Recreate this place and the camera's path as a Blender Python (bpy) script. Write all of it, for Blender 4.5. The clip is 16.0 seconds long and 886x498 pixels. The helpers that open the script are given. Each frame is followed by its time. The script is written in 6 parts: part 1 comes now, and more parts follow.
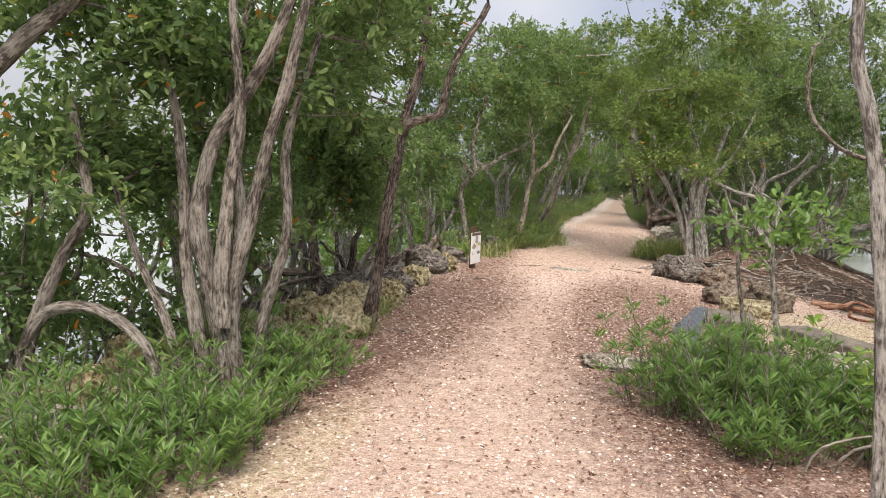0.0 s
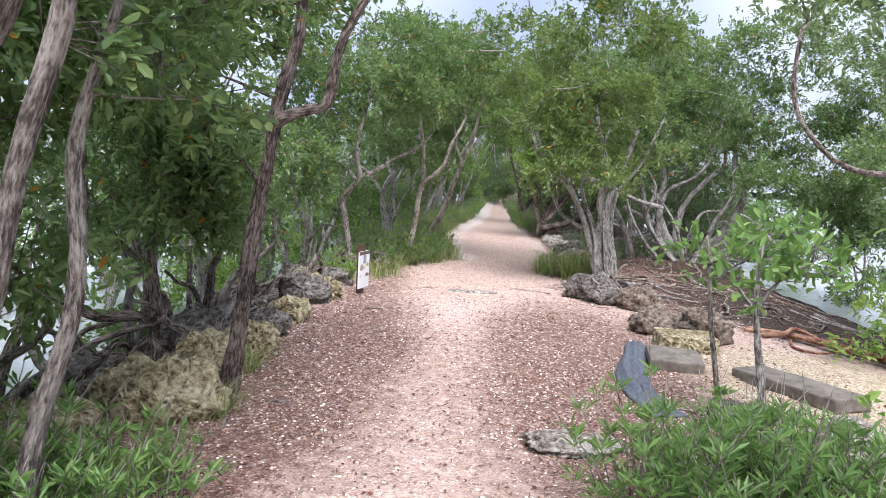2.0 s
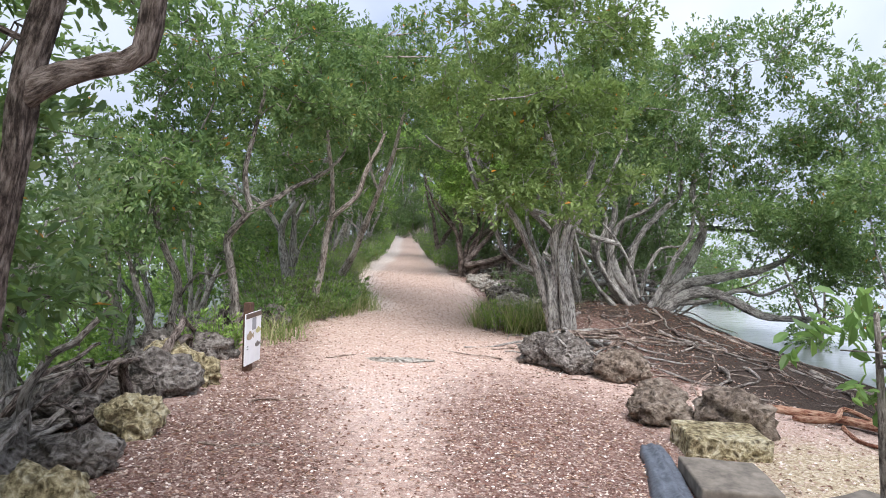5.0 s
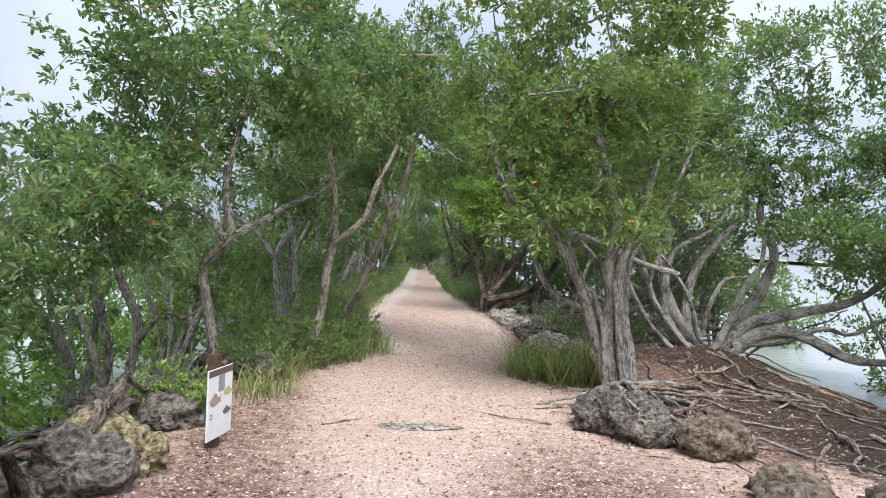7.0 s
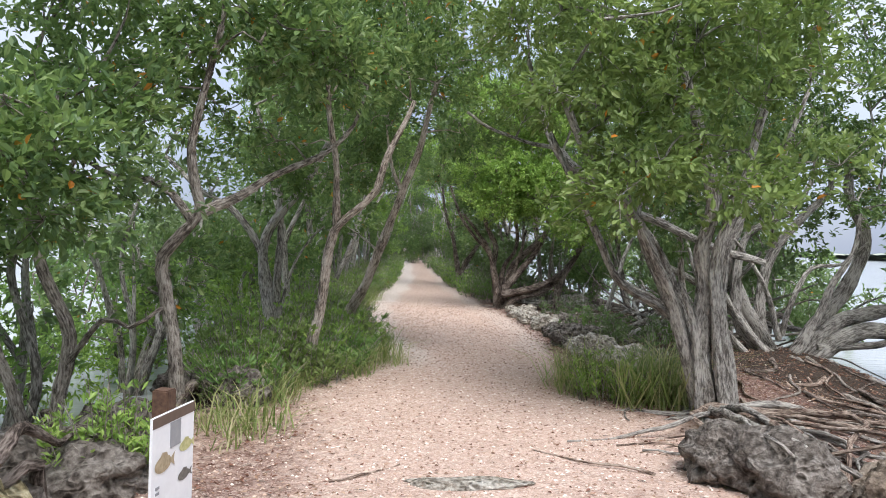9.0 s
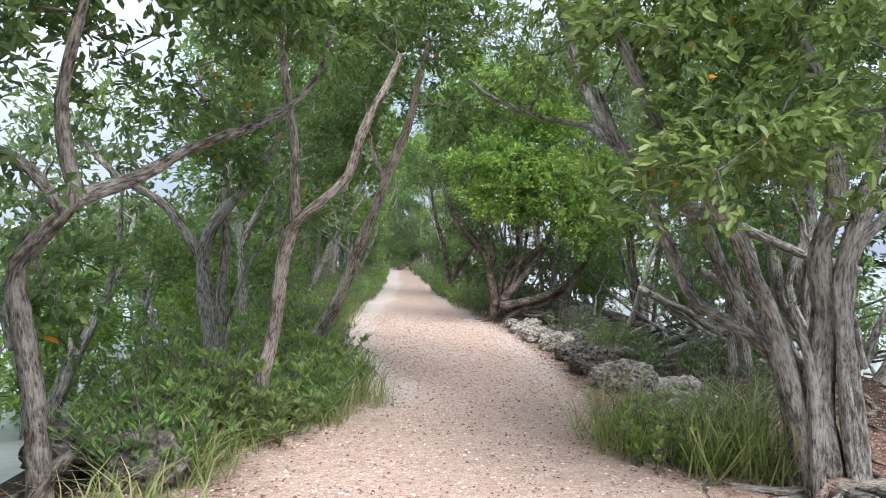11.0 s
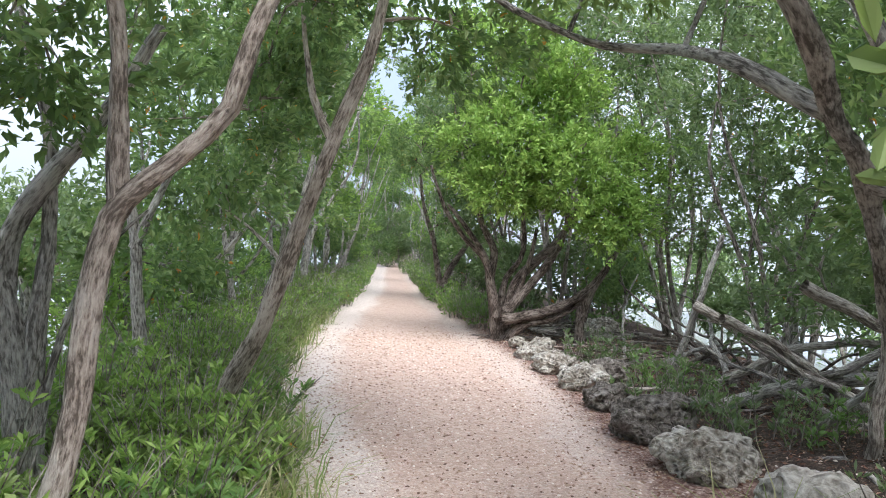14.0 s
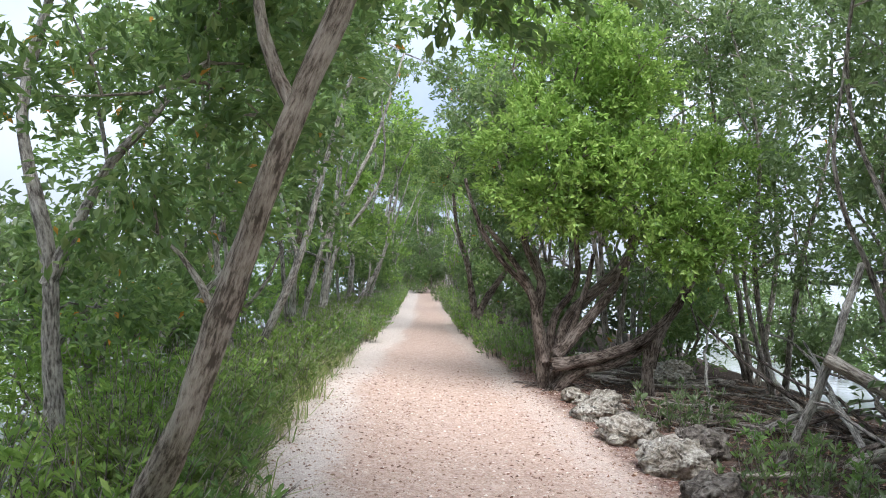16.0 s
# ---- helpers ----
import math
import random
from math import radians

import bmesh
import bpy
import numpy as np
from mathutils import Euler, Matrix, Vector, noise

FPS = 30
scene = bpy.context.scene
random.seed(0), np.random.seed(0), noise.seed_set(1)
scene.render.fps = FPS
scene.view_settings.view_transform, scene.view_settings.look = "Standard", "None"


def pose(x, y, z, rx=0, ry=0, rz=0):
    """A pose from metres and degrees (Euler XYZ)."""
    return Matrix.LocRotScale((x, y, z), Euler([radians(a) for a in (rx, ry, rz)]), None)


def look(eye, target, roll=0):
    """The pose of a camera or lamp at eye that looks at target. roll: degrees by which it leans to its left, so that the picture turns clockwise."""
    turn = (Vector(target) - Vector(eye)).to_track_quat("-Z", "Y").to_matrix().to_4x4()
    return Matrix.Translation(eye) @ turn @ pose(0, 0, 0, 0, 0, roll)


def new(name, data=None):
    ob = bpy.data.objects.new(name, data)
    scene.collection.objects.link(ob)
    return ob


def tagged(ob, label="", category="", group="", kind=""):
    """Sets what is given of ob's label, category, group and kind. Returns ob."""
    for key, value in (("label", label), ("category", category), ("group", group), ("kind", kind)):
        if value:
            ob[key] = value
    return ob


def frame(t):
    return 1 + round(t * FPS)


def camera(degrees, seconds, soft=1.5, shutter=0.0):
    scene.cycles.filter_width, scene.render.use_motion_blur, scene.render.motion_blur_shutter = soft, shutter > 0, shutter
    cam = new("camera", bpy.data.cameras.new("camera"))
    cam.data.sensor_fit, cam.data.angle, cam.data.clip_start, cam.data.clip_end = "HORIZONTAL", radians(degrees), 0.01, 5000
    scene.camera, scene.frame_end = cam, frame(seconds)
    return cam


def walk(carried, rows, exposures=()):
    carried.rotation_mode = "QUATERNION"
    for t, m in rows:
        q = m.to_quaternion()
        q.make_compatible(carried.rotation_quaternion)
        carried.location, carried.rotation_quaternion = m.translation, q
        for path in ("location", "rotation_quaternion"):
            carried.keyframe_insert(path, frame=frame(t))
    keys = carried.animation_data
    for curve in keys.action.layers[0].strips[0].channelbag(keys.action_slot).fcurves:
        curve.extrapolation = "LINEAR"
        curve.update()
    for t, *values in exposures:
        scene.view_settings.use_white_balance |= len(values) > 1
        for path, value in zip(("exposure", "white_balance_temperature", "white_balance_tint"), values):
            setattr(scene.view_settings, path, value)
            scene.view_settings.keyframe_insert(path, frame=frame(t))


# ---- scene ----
cam = camera(62.8, 16.0, 0.95)
METRES, EYE, TILT, LEAN, TURN = 13.6, 1.5, 2.3, 2.2, 14.0
ROWS = [
    (0.0, 0.0, 0.0, 0.0, 0.75, -8.77, -4.88),
    (0.5, -0.004, 0.0333, -0.0013, -2.14, -8.6, -5.08),
    (1.0, -0.0026, 0.0622, -0.0022, -5.48, -8.18, -4.52),
    (1.5, -0.0039, 0.0932, -0.0022, -6.76, -8.03, -5.36),
    (2.0, -0.008, 0.1226, -0.0017, -9.12, -7.65, -5.63),
    (2.5, -0.008, 0.1526, -0.0039, -12.21, -7.37, -5.45),
    (3.0, -0.0109, 0.1843, -0.005, -13.73, -7.59, -5.3),
    (3.5, -0.0082, 0.2118, -0.0059, -15.36, -7.41, -5.01),
    (4.0, -0.0029, 0.2399, -0.0068, -17.16, -6.29, -5.69),
    (6.5, 0.0318, 0.3904, -0.0158, -15.77, -2.62, -5.15),
    (7.0, 0.0384, 0.4222, -0.0196, -15.65, -1.95, -5.15),
    (7.5, 0.0419, 0.4566, -0.0238, -15.4, -1.04, -5.31),
    (8.0, 0.0406, 0.4892, -0.0265, -16.67, 0.24, -5.62),
    (8.5, 0.0424, 0.5224, -0.0308, -16.47, -0.98, -5.28),
    (9.0, 0.047, 0.5559, -0.0338, -16.62, -2.31, -4.73),
    (11.5, 0.0876, 0.7108, -0.0409, -17.88, -1.25, -4.76),
    (12.0, 0.0999, 0.739, -0.0411, -17.75, 0.24, -5.39),
    (12.5, 0.1062, 0.7678, -0.0415, -18.34, 0.15, -5.87),
    (13.0, 0.1168, 0.7938, -0.0423, -18.63, -0.87, -5.47),
    (13.5, 0.1285, 0.823, -0.0425, -18.2, -1.56, -5.52),
    (14.0, 0.1385, 0.8524, -0.0411, -18.28, -2.1, -5.25),
    (14.5, 0.1499, 0.8801, -0.0391, -17.27, -2.04, -5.77),
    (15.0, 0.1563, 0.9102, -0.038, -16.0, -1.72, -5.9),
    (15.5, 0.1655, 0.9392, -0.0398, -15.89, -0.95, -5.33),
    (16.0, 0.1756, 0.9711, -0.0408, -15.57, -0.46, -5.06),
]
walk(cam, [(t, pose(0, 0, EYE, TILT, LEAN, TURN) @ pose(METRES * x, METRES * y, METRES * z, 90 + pitch, roll, yaw)) for t, x, y, z, yaw, pitch, roll in ROWS],
     [(0.0, 0.80, 7000, 14), (1.0, 1.00, 6300, 14), (2.0, 1.10, 5950, 17), (4.0, 0.99, 6000, 16), (7.0, 0.90, 6100, 11), (9.0, 0.93, 6150, 12), (12.0, 1.28, 5950, 12), (14.0, 1.38, 5950, 12), (16.0, 1.24, 6000, 12)])

# ---- world and light ----
SUN_ELEV, SUN_ROT = radians(58), radians(200)
world = bpy.data.worlds.new("overcast_sky")
scene.world = world
world.use_nodes = True
wn, wl = world.node_tree.nodes, world.node_tree.links
wn.clear()
sky = wn.new("ShaderNodeTexSky")
sky.sky_type, sky.sun_disc = "NISHITA", False
sky.sun_elevation, sky.sun_rotation, sky.dust_density = SUN_ELEV, SUN_ROT, 2.0
sky_bg = wn.new("ShaderNodeBackground")
sky_bg.inputs["Strength"].default_value = 0.1
cloud_tc = wn.new("ShaderNodeTexCoord")
cloud_noise = wn.new("ShaderNodeTexNoise")
cloud_noise.inputs["Scale"].default_value, cloud_noise.inputs["Detail"].default_value = 2.2, 6.0
cloud_ramp = wn.new("ShaderNodeValToRGB")
cloud_ramp.color_ramp.elements[0].position, cloud_ramp.color_ramp.elements[0].color = 0.34, (0.40, 0.46, 0.60, 1)
cloud_ramp.color_ramp.elements[1].position, cloud_ramp.color_ramp.elements[1].color = 0.64, (0.77, 0.80, 0.84, 1)
cloud_bg = wn.new("ShaderNodeBackground")
cloud_mix = wn.new("ShaderNodeMixShader")
cloud_mix.inputs[0].default_value = 0.85
world_out = wn.new("ShaderNodeOutputWorld")
wl.new(sky.outputs[0], sky_bg.inputs["Color"])
wl.new(cloud_tc.outputs["Generated"], cloud_noise.inputs["Vector"])
wl.new(cloud_noise.outputs["Fac"], cloud_ramp.inputs[0])
wl.new(cloud_ramp.outputs[0], cloud_bg.inputs["Color"])
cloud_sep = wn.new("ShaderNodeSeparateXYZ")
cloud_height = wn.new("ShaderNodeMapRange")
cloud_height.inputs[1].default_value, cloud_height.inputs[2].default_value = 0.0, 1.0
cloud_height.inputs[3].default_value, cloud_height.inputs[4].default_value = 0.56, 1.34
wl.new(cloud_tc.outputs["Generated"], cloud_sep.inputs[0])
wl.new(cloud_sep.outputs[2], cloud_height.inputs[0])
wl.new(cloud_height.outputs[0], cloud_bg.inputs["Strength"])
wl.new(sky_bg.outputs[0], cloud_mix.inputs[1])
wl.new(cloud_bg.outputs[0], cloud_mix.inputs[2])
wl.new(cloud_mix.outputs[0], world_out.inputs[0])
sun_lamp = bpy.data.lights.new("sun", "SUN")
sun_lamp.energy, sun_lamp.angle, sun_lamp.color = 2.7, radians(38), (1.0, 0.95, 0.88)
sun = new("sun", sun_lamp)
sun.matrix_world = look((3, -8, 16), (0, 2, 0))


# ---- materials ----
def material(name, rough=0.8, spec=0.3):
    m = bpy.data.materials.new(name)
    m.use_nodes = True
    b = m.node_tree.nodes["Principled BSDF"]
    b.inputs["Roughness"].default_value = rough
    b.inputs["Specular IOR Level"].default_value = spec
    return m, m.node_tree.nodes, m.node_tree.links, b


def noise_node(n, l, vec, scale, detail=4.0, rough=0.55):
    t = n.new("ShaderNodeTexNoise")
    t.inputs["Scale"].default_value, t.inputs["Detail"].default_value, t.inputs["Roughness"].default_value = scale, detail, rough
    if vec is not None:
        l.new(vec, t.inputs["Vector"])
    return t.outputs["Fac"]


def ramp_node(n, l, fac, stops):
    r = n.new("ShaderNodeValToRGB")
    e = r.color_ramp.elements
    while len(e) < len(stops):
        e.new(0.5)
    for el, (p, c) in zip(e, stops):
        el.position, el.color = p, (*c, 1)
    l.new(fac, r.inputs[0])
    return r.outputs[0]


def mix_node(n, l, fac, a, b, blend="MIX"):
    m = n.new("ShaderNodeMix")
    m.data_type, m.blend_type = "RGBA", blend
    for s, v in ((0, fac), (6, a), (7, b)):
        if isinstance(v, (int, float)):
            m.inputs[s].default_value = v
        elif isinstance(v, tuple):
            m.inputs[s].default_value = (*v, 1)
        else:
            l.new(v, m.inputs[s])
    return m.outputs[2]


def math_node(n, l, op, a, b):
    m = n.new("ShaderNodeMath")
    m.operation = op
    for s, v in ((0, a), (1, b)):
        if isinstance(v, (int, float)):
            m.inputs[s].default_value = v
        else:
            l.new(v, m.inputs[s])
    return m.outputs[0]


def bump_node(n, l, b, height, strength, distance):
    k = n.new("ShaderNodeBump")
    k.inputs["Strength"].default_value, k.inputs["Distance"].default_value = strength, distance
    l.new(height, k.inputs["Height"])
    l.new(k.outputs[0], b.inputs["Normal"])


def spot_coords(n):
    return n.new("ShaderNodeTexCoord").outputs["Object"]


def attr_node(n, name):
    a = n.new("ShaderNodeAttribute")
    a.attribute_name = name
    return a


def leaf_material(name, stops, gloss=0.42, through_light=0.48, turning=0.0):
    m, n, l, b = material(name, gloss, 0.35)
    g = n.new("ShaderNodeNewGeometry")
    pos = g.outputs["Position"]
    big = noise_node(n, l, pos, 0.9, 2.0)
    f = math_node(n, l, "ADD", math_node(n, l, "MULTIPLY", g.outputs["Random Per Island"], 0.62), math_node(n, l, "MULTIPLY", big, 0.42))
    col = ramp_node(n, l, f, stops)
    if turning:
        col = mix_node(n, l, math_node(n, l, "GREATER_THAN", g.outputs["Random Per Island"], 1 - turning), col, (0.62, 0.22, 0.03))
    l.new(col, b.inputs["Base Color"])
    tr = n.new("ShaderNodeBsdfTranslucent")
    bright = mix_node(n, l, 0.5, col, (0.28, 0.41, 0.09))
    l.new(bright, tr.inputs["Color"])
    mx = n.new("ShaderNodeMixShader")
    mx.inputs[0].default_value = through_light
    l.new(b.outputs[0], mx.inputs[1])
    l.new(tr.outputs[0], mx.inputs[2])
    l.new(mx.outputs[0], n["Material Output"].inputs["Surface"])
    return m


LEAF = leaf_material("mangrove_leaf", [(0.0, (0.053, 0.093, 0.043)), (0.35, (0.102, 0.171, 0.074)), (0.62, (0.185, 0.284, 0.104)),
                                       (0.86, (0.317, 0.389, 0.170)), (0.955, (0.446, 0.404, 0.156)), (0.985, (0.705, 0.195, 0.078))], turning=0.006)
LEAF_BRIGHT = leaf_material("young_and_sunlit_leaf", [(0.0, (0.091, 0.169, 0.039)), (0.35, (0.195, 0.325, 0.072)), (0.65, (0.338, 0.494, 0.117)), (0.95, (0.494, 0.611, 0.195))])
LEAF_DULL = leaf_material("grey_green_leaf", [(0.0, (0.059, 0.103, 0.057)), (0.4, (0.121, 0.172, 0.091)), (0.75, (0.222, 0.284, 0.153)), (1.0, (0.342, 0.380, 0.219))])
LEAF_BUSH = leaf_material("oxeye_leaf", [(0.0, (0.056, 0.110, 0.040)), (0.4, (0.122, 0.228, 0.066)), (0.8, (0.225, 0.365, 0.105)), (1.0, (0.43, 0.48, 0.18))])
LEAF_OLIVE = leaf_material("olive_buttonwood_leaf", [(0.0, (0.085, 0.115, 0.045)), (0.4, (0.165, 0.232, 0.076)), (0.8, (0.275, 0.352, 0.122)), (1.0, (0.44, 0.46, 0.19))], turning=0.004)
GRASS = leaf_material("grass_blade", [(0.0, (0.09, 0.14, 0.045)), (0.3, (0.17, 0.24, 0.075)), (0.52, (0.30, 0.34, 0.13)), (0.68, (0.52, 0.47, 0.28))], 0.6)
LITTER = leaf_material("dead_leaf", [(0.0, (0.06, 0.026, 0.019)), (0.35, (0.15, 0.065, 0.048)), (0.6, (0.25, 0.125, 0.09)), (0.82, (0.44, 0.31, 0.22))], 0.8, 0.08)


def bark_material(name, dark, mid, light, scale=1.0):
    m, n, l, b = material(name, 0.9, 0.15)
    flow = attr_node(n, "flow").outputs["Vector"]
    mp = n.new("ShaderNodeMapping")
    mp.inputs["Scale"].default_value = (74 * scale, 74 * scale, 17.0 * scale)
    l.new(flow, mp.inputs["Vector"])
    ridges = noise_node(n, l, mp.outputs[0], 1.0, 6.0, 0.65)
    spots = noise_node(n, l, spot_coords(n), 5.0, 5.0, 0.6)
    f = math_node(n, l, "ADD", math_node(n, l, "MULTIPLY", ridges, 0.65), math_node(n, l, "MULTIPLY", spots, 0.4))
    col = ramp_node(n, l, f, [(0.445, dark), (0.52, mid), (0.605, light)])
    l.new(col, b.inputs["Base Color"])
    bump_node(n, l, b, ridges, 1.0, 0.05)
    return m


BARK = bark_material("buttonwood_bark", (0.10, 0.084, 0.072), (0.30, 0.262, 0.226), (0.52, 0.47, 0.42))
BARK_TAN = bark_material("tan_bark", (0.17, 0.138, 0.115), (0.47, 0.395, 0.335), (0.68, 0.61, 0.54))
BARK_DARK = bark_material("dark_bark", (0.055, 0.042, 0.036), (0.18, 0.142, 0.12), (0.38, 0.32, 0.28))
BARK_GREY = bark_material("grey_bark", (0.14, 0.125, 0.112), (0.38, 0.352, 0.32), (0.62, 0.59, 0.54))
DEADWOOD = bark_material("bleached_wood", (0.20, 0.165, 0.14), (0.45, 0.40, 0.345), (0.66, 0.61, 0.55))
ROOT = bark_material("root_bark", (0.10, 0.068, 0.055), (0.33, 0.245, 0.195), (0.58, 0.48, 0.40))
REDWOOD = bark_material("red_root", (0.16, 0.06, 0.04), (0.40, 0.19, 0.12), (0.60, 0.38, 0.26))


def rock_material(name, dark, mid, light, pits=1.0):
    m, n, l, b = material(name, 0.92, 0.2)
    c = spot_coords(n)
    vo = n.new("ShaderNodeTexVoronoi")
    vo.inputs["Scale"].default_value = 17 * pits
    bent = n.new("ShaderNodeVectorMath")
    warp = n.new("ShaderNodeTexNoise")
    warp.inputs["Scale"].default_value = 9.0
    l.new(c, warp.inputs["Vector"])
    bent.operation = "MULTIPLY_ADD"
    l.new(warp.outputs["Color"], bent.inputs[0])
    bent.inputs[1].default_value = (0.16, 0.16, 0.16)
    l.new(c, bent.inputs[2])
    l.new(bent.outputs[0], vo.inputs["Vector"])
    fine = noise_node(n, l, c, 22, 8.0, 0.7)
    broad = noise_node(n, l, c, 3.2, 4.0, 0.6)
    f = math_node(n, l, "ADD", math_node(n, l, "MULTIPLY", fine, 0.65), math_node(n, l, "MULTIPLY", broad, 0.4))
    col = ramp_node(n, l, f, [(0.42, dark), (0.52, mid), (0.62, light)])
    # The Voronoi that sinks the pits in the bump also darkens their colour.
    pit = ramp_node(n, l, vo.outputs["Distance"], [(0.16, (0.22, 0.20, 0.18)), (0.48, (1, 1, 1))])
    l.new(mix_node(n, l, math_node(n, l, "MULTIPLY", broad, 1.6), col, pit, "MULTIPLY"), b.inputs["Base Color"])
    h = math_node(n, l, "ADD", vo.outputs["Distance"], math_node(n, l, "MULTIPLY", fine, 0.9))
    bump_node(n, l, b, h, 1.0, 0.07)
    return m


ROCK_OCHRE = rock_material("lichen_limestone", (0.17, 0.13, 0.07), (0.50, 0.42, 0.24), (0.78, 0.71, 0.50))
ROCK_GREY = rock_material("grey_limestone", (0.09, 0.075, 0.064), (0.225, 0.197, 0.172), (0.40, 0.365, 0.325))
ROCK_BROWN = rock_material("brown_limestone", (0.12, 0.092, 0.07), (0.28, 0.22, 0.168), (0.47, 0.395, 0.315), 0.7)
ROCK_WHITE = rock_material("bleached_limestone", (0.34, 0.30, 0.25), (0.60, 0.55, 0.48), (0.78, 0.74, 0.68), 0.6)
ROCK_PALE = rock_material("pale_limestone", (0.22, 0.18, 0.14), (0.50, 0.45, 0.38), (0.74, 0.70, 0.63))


def pebble_material():
    m, n, l, b = material("limestone_chips", 0.85, 0.25)
    g = n.new("ShaderNodeNewGeometry")
    col = ramp_node(n, l, g.outputs["Random Per Island"], [(0.0, (0.14, 0.08, 0.055)), (0.25, (0.40, 0.27, 0.20)), (0.65, (0.58, 0.45, 0.37)), (1.0, (0.84, 0.76, 0.69))])
    l.new(col, b.inputs["Base Color"])
    return m


PEBBLE = pebble_material()


def ground_material():
    m, n, l, b = material("gravel_ground", 0.95, 0.15)
    c = spot_coords(n)
    grain = noise_node(n, l, c, 75, 5.0, 0.75)
    vo = n.new("ShaderNodeTexVoronoi")
    vo.inputs["Scale"].default_value = 52
    l.new(c, vo.inputs["Vector"])
    broad = noise_node(n, l, c, 1.3, 5.0, 0.6)
    mottle = noise_node(n, l, c, 9, 5.0, 0.65)
    sep = n.new("ShaderNodeSeparateColor")
    l.new(vo.outputs["Color"], sep.inputs[0])
    stones = ramp_node(n, l, sep.outputs[0], [(0.0, (0.15, 0.095, 0.075)), (0.25, (0.42, 0.28, 0.22)), (0.65, (0.62, 0.455, 0.375)), (1.0, (0.86, 0.77, 0.69))])
    fines = ramp_node(n, l, grain, [(0.39, (0.23, 0.145, 0.11)), (0.5, (0.54, 0.38, 0.31)), (0.60, (0.80, 0.66, 0.57))])
    big = n.new("ShaderNodeTexVoronoi")
    big.inputs["Scale"].default_value = 23
    l.new(c, big.inputs["Vector"])
    bsep = n.new("ShaderNodeSeparateColor")
    l.new(big.outputs["Color"], bsep.inputs[0])
    coarse = ramp_node(n, l, bsep.outputs[0], [(0.0, (0.26, 0.165, 0.125)), (0.25, (0.48, 0.33, 0.265)), (0.75, (0.62, 0.46, 0.38)), (1.0, (0.80, 0.70, 0.62))])
    stones = mix_node(n, l, 0.38, stones, coarse)
    trodden = mix_node(n, l, math_node(n, l, "MULTIPLY", mottle, 0.9), stones, fines)
    path = mix_node(n, l, math_node(n, l, "MULTIPLY", broad, 0.5), trodden, (0.64, 0.475, 0.39))
    pale = mix_node(n, l, 0.68, path, ramp_node(n, l, grain, [(0.38, (0.50, 0.43, 0.385)), (0.5, (0.74, 0.67, 0.62)), (0.61, (0.93, 0.88, 0.84))]))
    ochre = mix_node(n, l, 0.5, ramp_node(n, l, grain, [(0.34, (0.24, 0.17, 0.10)), (0.5, (0.50, 0.40, 0.26)), (0.66, (0.76, 0.66, 0.48))]), ramp_node(n, l, sep.outputs[0], [(0.0, (0.22, 0.16, 0.10)), (0.5, (0.52, 0.42, 0.28)), (1.0, (0.82, 0.75, 0.60))]))
    red = mix_node(n, l, 0.5, ramp_node(n, l, sep.outputs[1], [(0.0, (0.075, 0.038, 0.03)), (0.55, (0.19, 0.10, 0.078)), (0.8, (0.30, 0.19, 0.15)), (1.0, (0.70, 0.60, 0.53))]),
                   ramp_node(n, l, grain, [(0.38, (0.07, 0.037, 0.030)), (0.5, (0.235, 0.135, 0.108)), (0.61, (0.56, 0.43, 0.36))]))
    soil = ramp_node(n, l, grain, [(0.3, (0.016, 0.012, 0.010)), (0.5, (0.052, 0.038, 0.030)), (0.7, (0.16, 0.12, 0.095))])

    def masked(name, lo, hi):
        a = math_node(n, l, "ADD", attr_node(n, name).outputs["Fac"], math_node(n, l, "MULTIPLY", math_node(n, l, "SUBTRACT", mottle, 0.5), 1.3))
        r = n.new("ShaderNodeMapRange")
        r.inputs[1].default_value, r.inputs[2].default_value = lo, hi
        l.new(a, r.inputs[0])
        return r.outputs[0]

    col = mix_node(n, l, masked("pale", 0.25, 1.0), path, pale)
    col = mix_node(n, l, masked("ochre", 0.3, 0.7), col, ochre)
    col = mix_node(n, l, masked("red", 0.25, 0.85), col, red)
    col = mix_node(n, l, masked("soil", 0.3, 0.7), col, soil)
    l.new(col, b.inputs["Base Color"])
    h = math_node(n, l, "ADD", grain, math_node(n, l, "MULTIPLY", vo.outputs["Distance"], 0.6))
    bump_node(n, l, b, h, 0.9, 0.018)
    return m


GROUND = ground_material()


def water_material():
    m, n, l, b = material("bay_water", 0.12, 0.5)
    # Pale base colour stands in for the sky's reflection on the water.
    b.inputs["Base Color"].default_value = (0.42, 0.45, 0.45, 1)
    c = spot_coords(n)
    mp = n.new("ShaderNodeMapping")
    mp.inputs["Scale"].default_value = (1.0, 2.4, 1.0)
    mp.inputs["Rotation"].default_value = (0, 0, 0.7)
    l.new(c, mp.inputs["Vector"])
    bump_node(n, l, b, noise_node(n, l, mp.outputs[0], 2.2, 4.0, 0.6), 0.16, 0.06)
    return m


WATER = water_material()


def plain_material(name, lo, hi, rough, scale=30.0, bump=0.3):
    m, n, l, b = material(name, rough, 0.35)
    f = noise_node(n, l, spot_coords(n), scale, 5.0, 0.6)
    l.new(ramp_node(n, l, f, [(0.3, lo), (0.7, hi)]), b.inputs["Base Color"])
    bump_node(n, l, b, f, bump, 0.004)
    return m


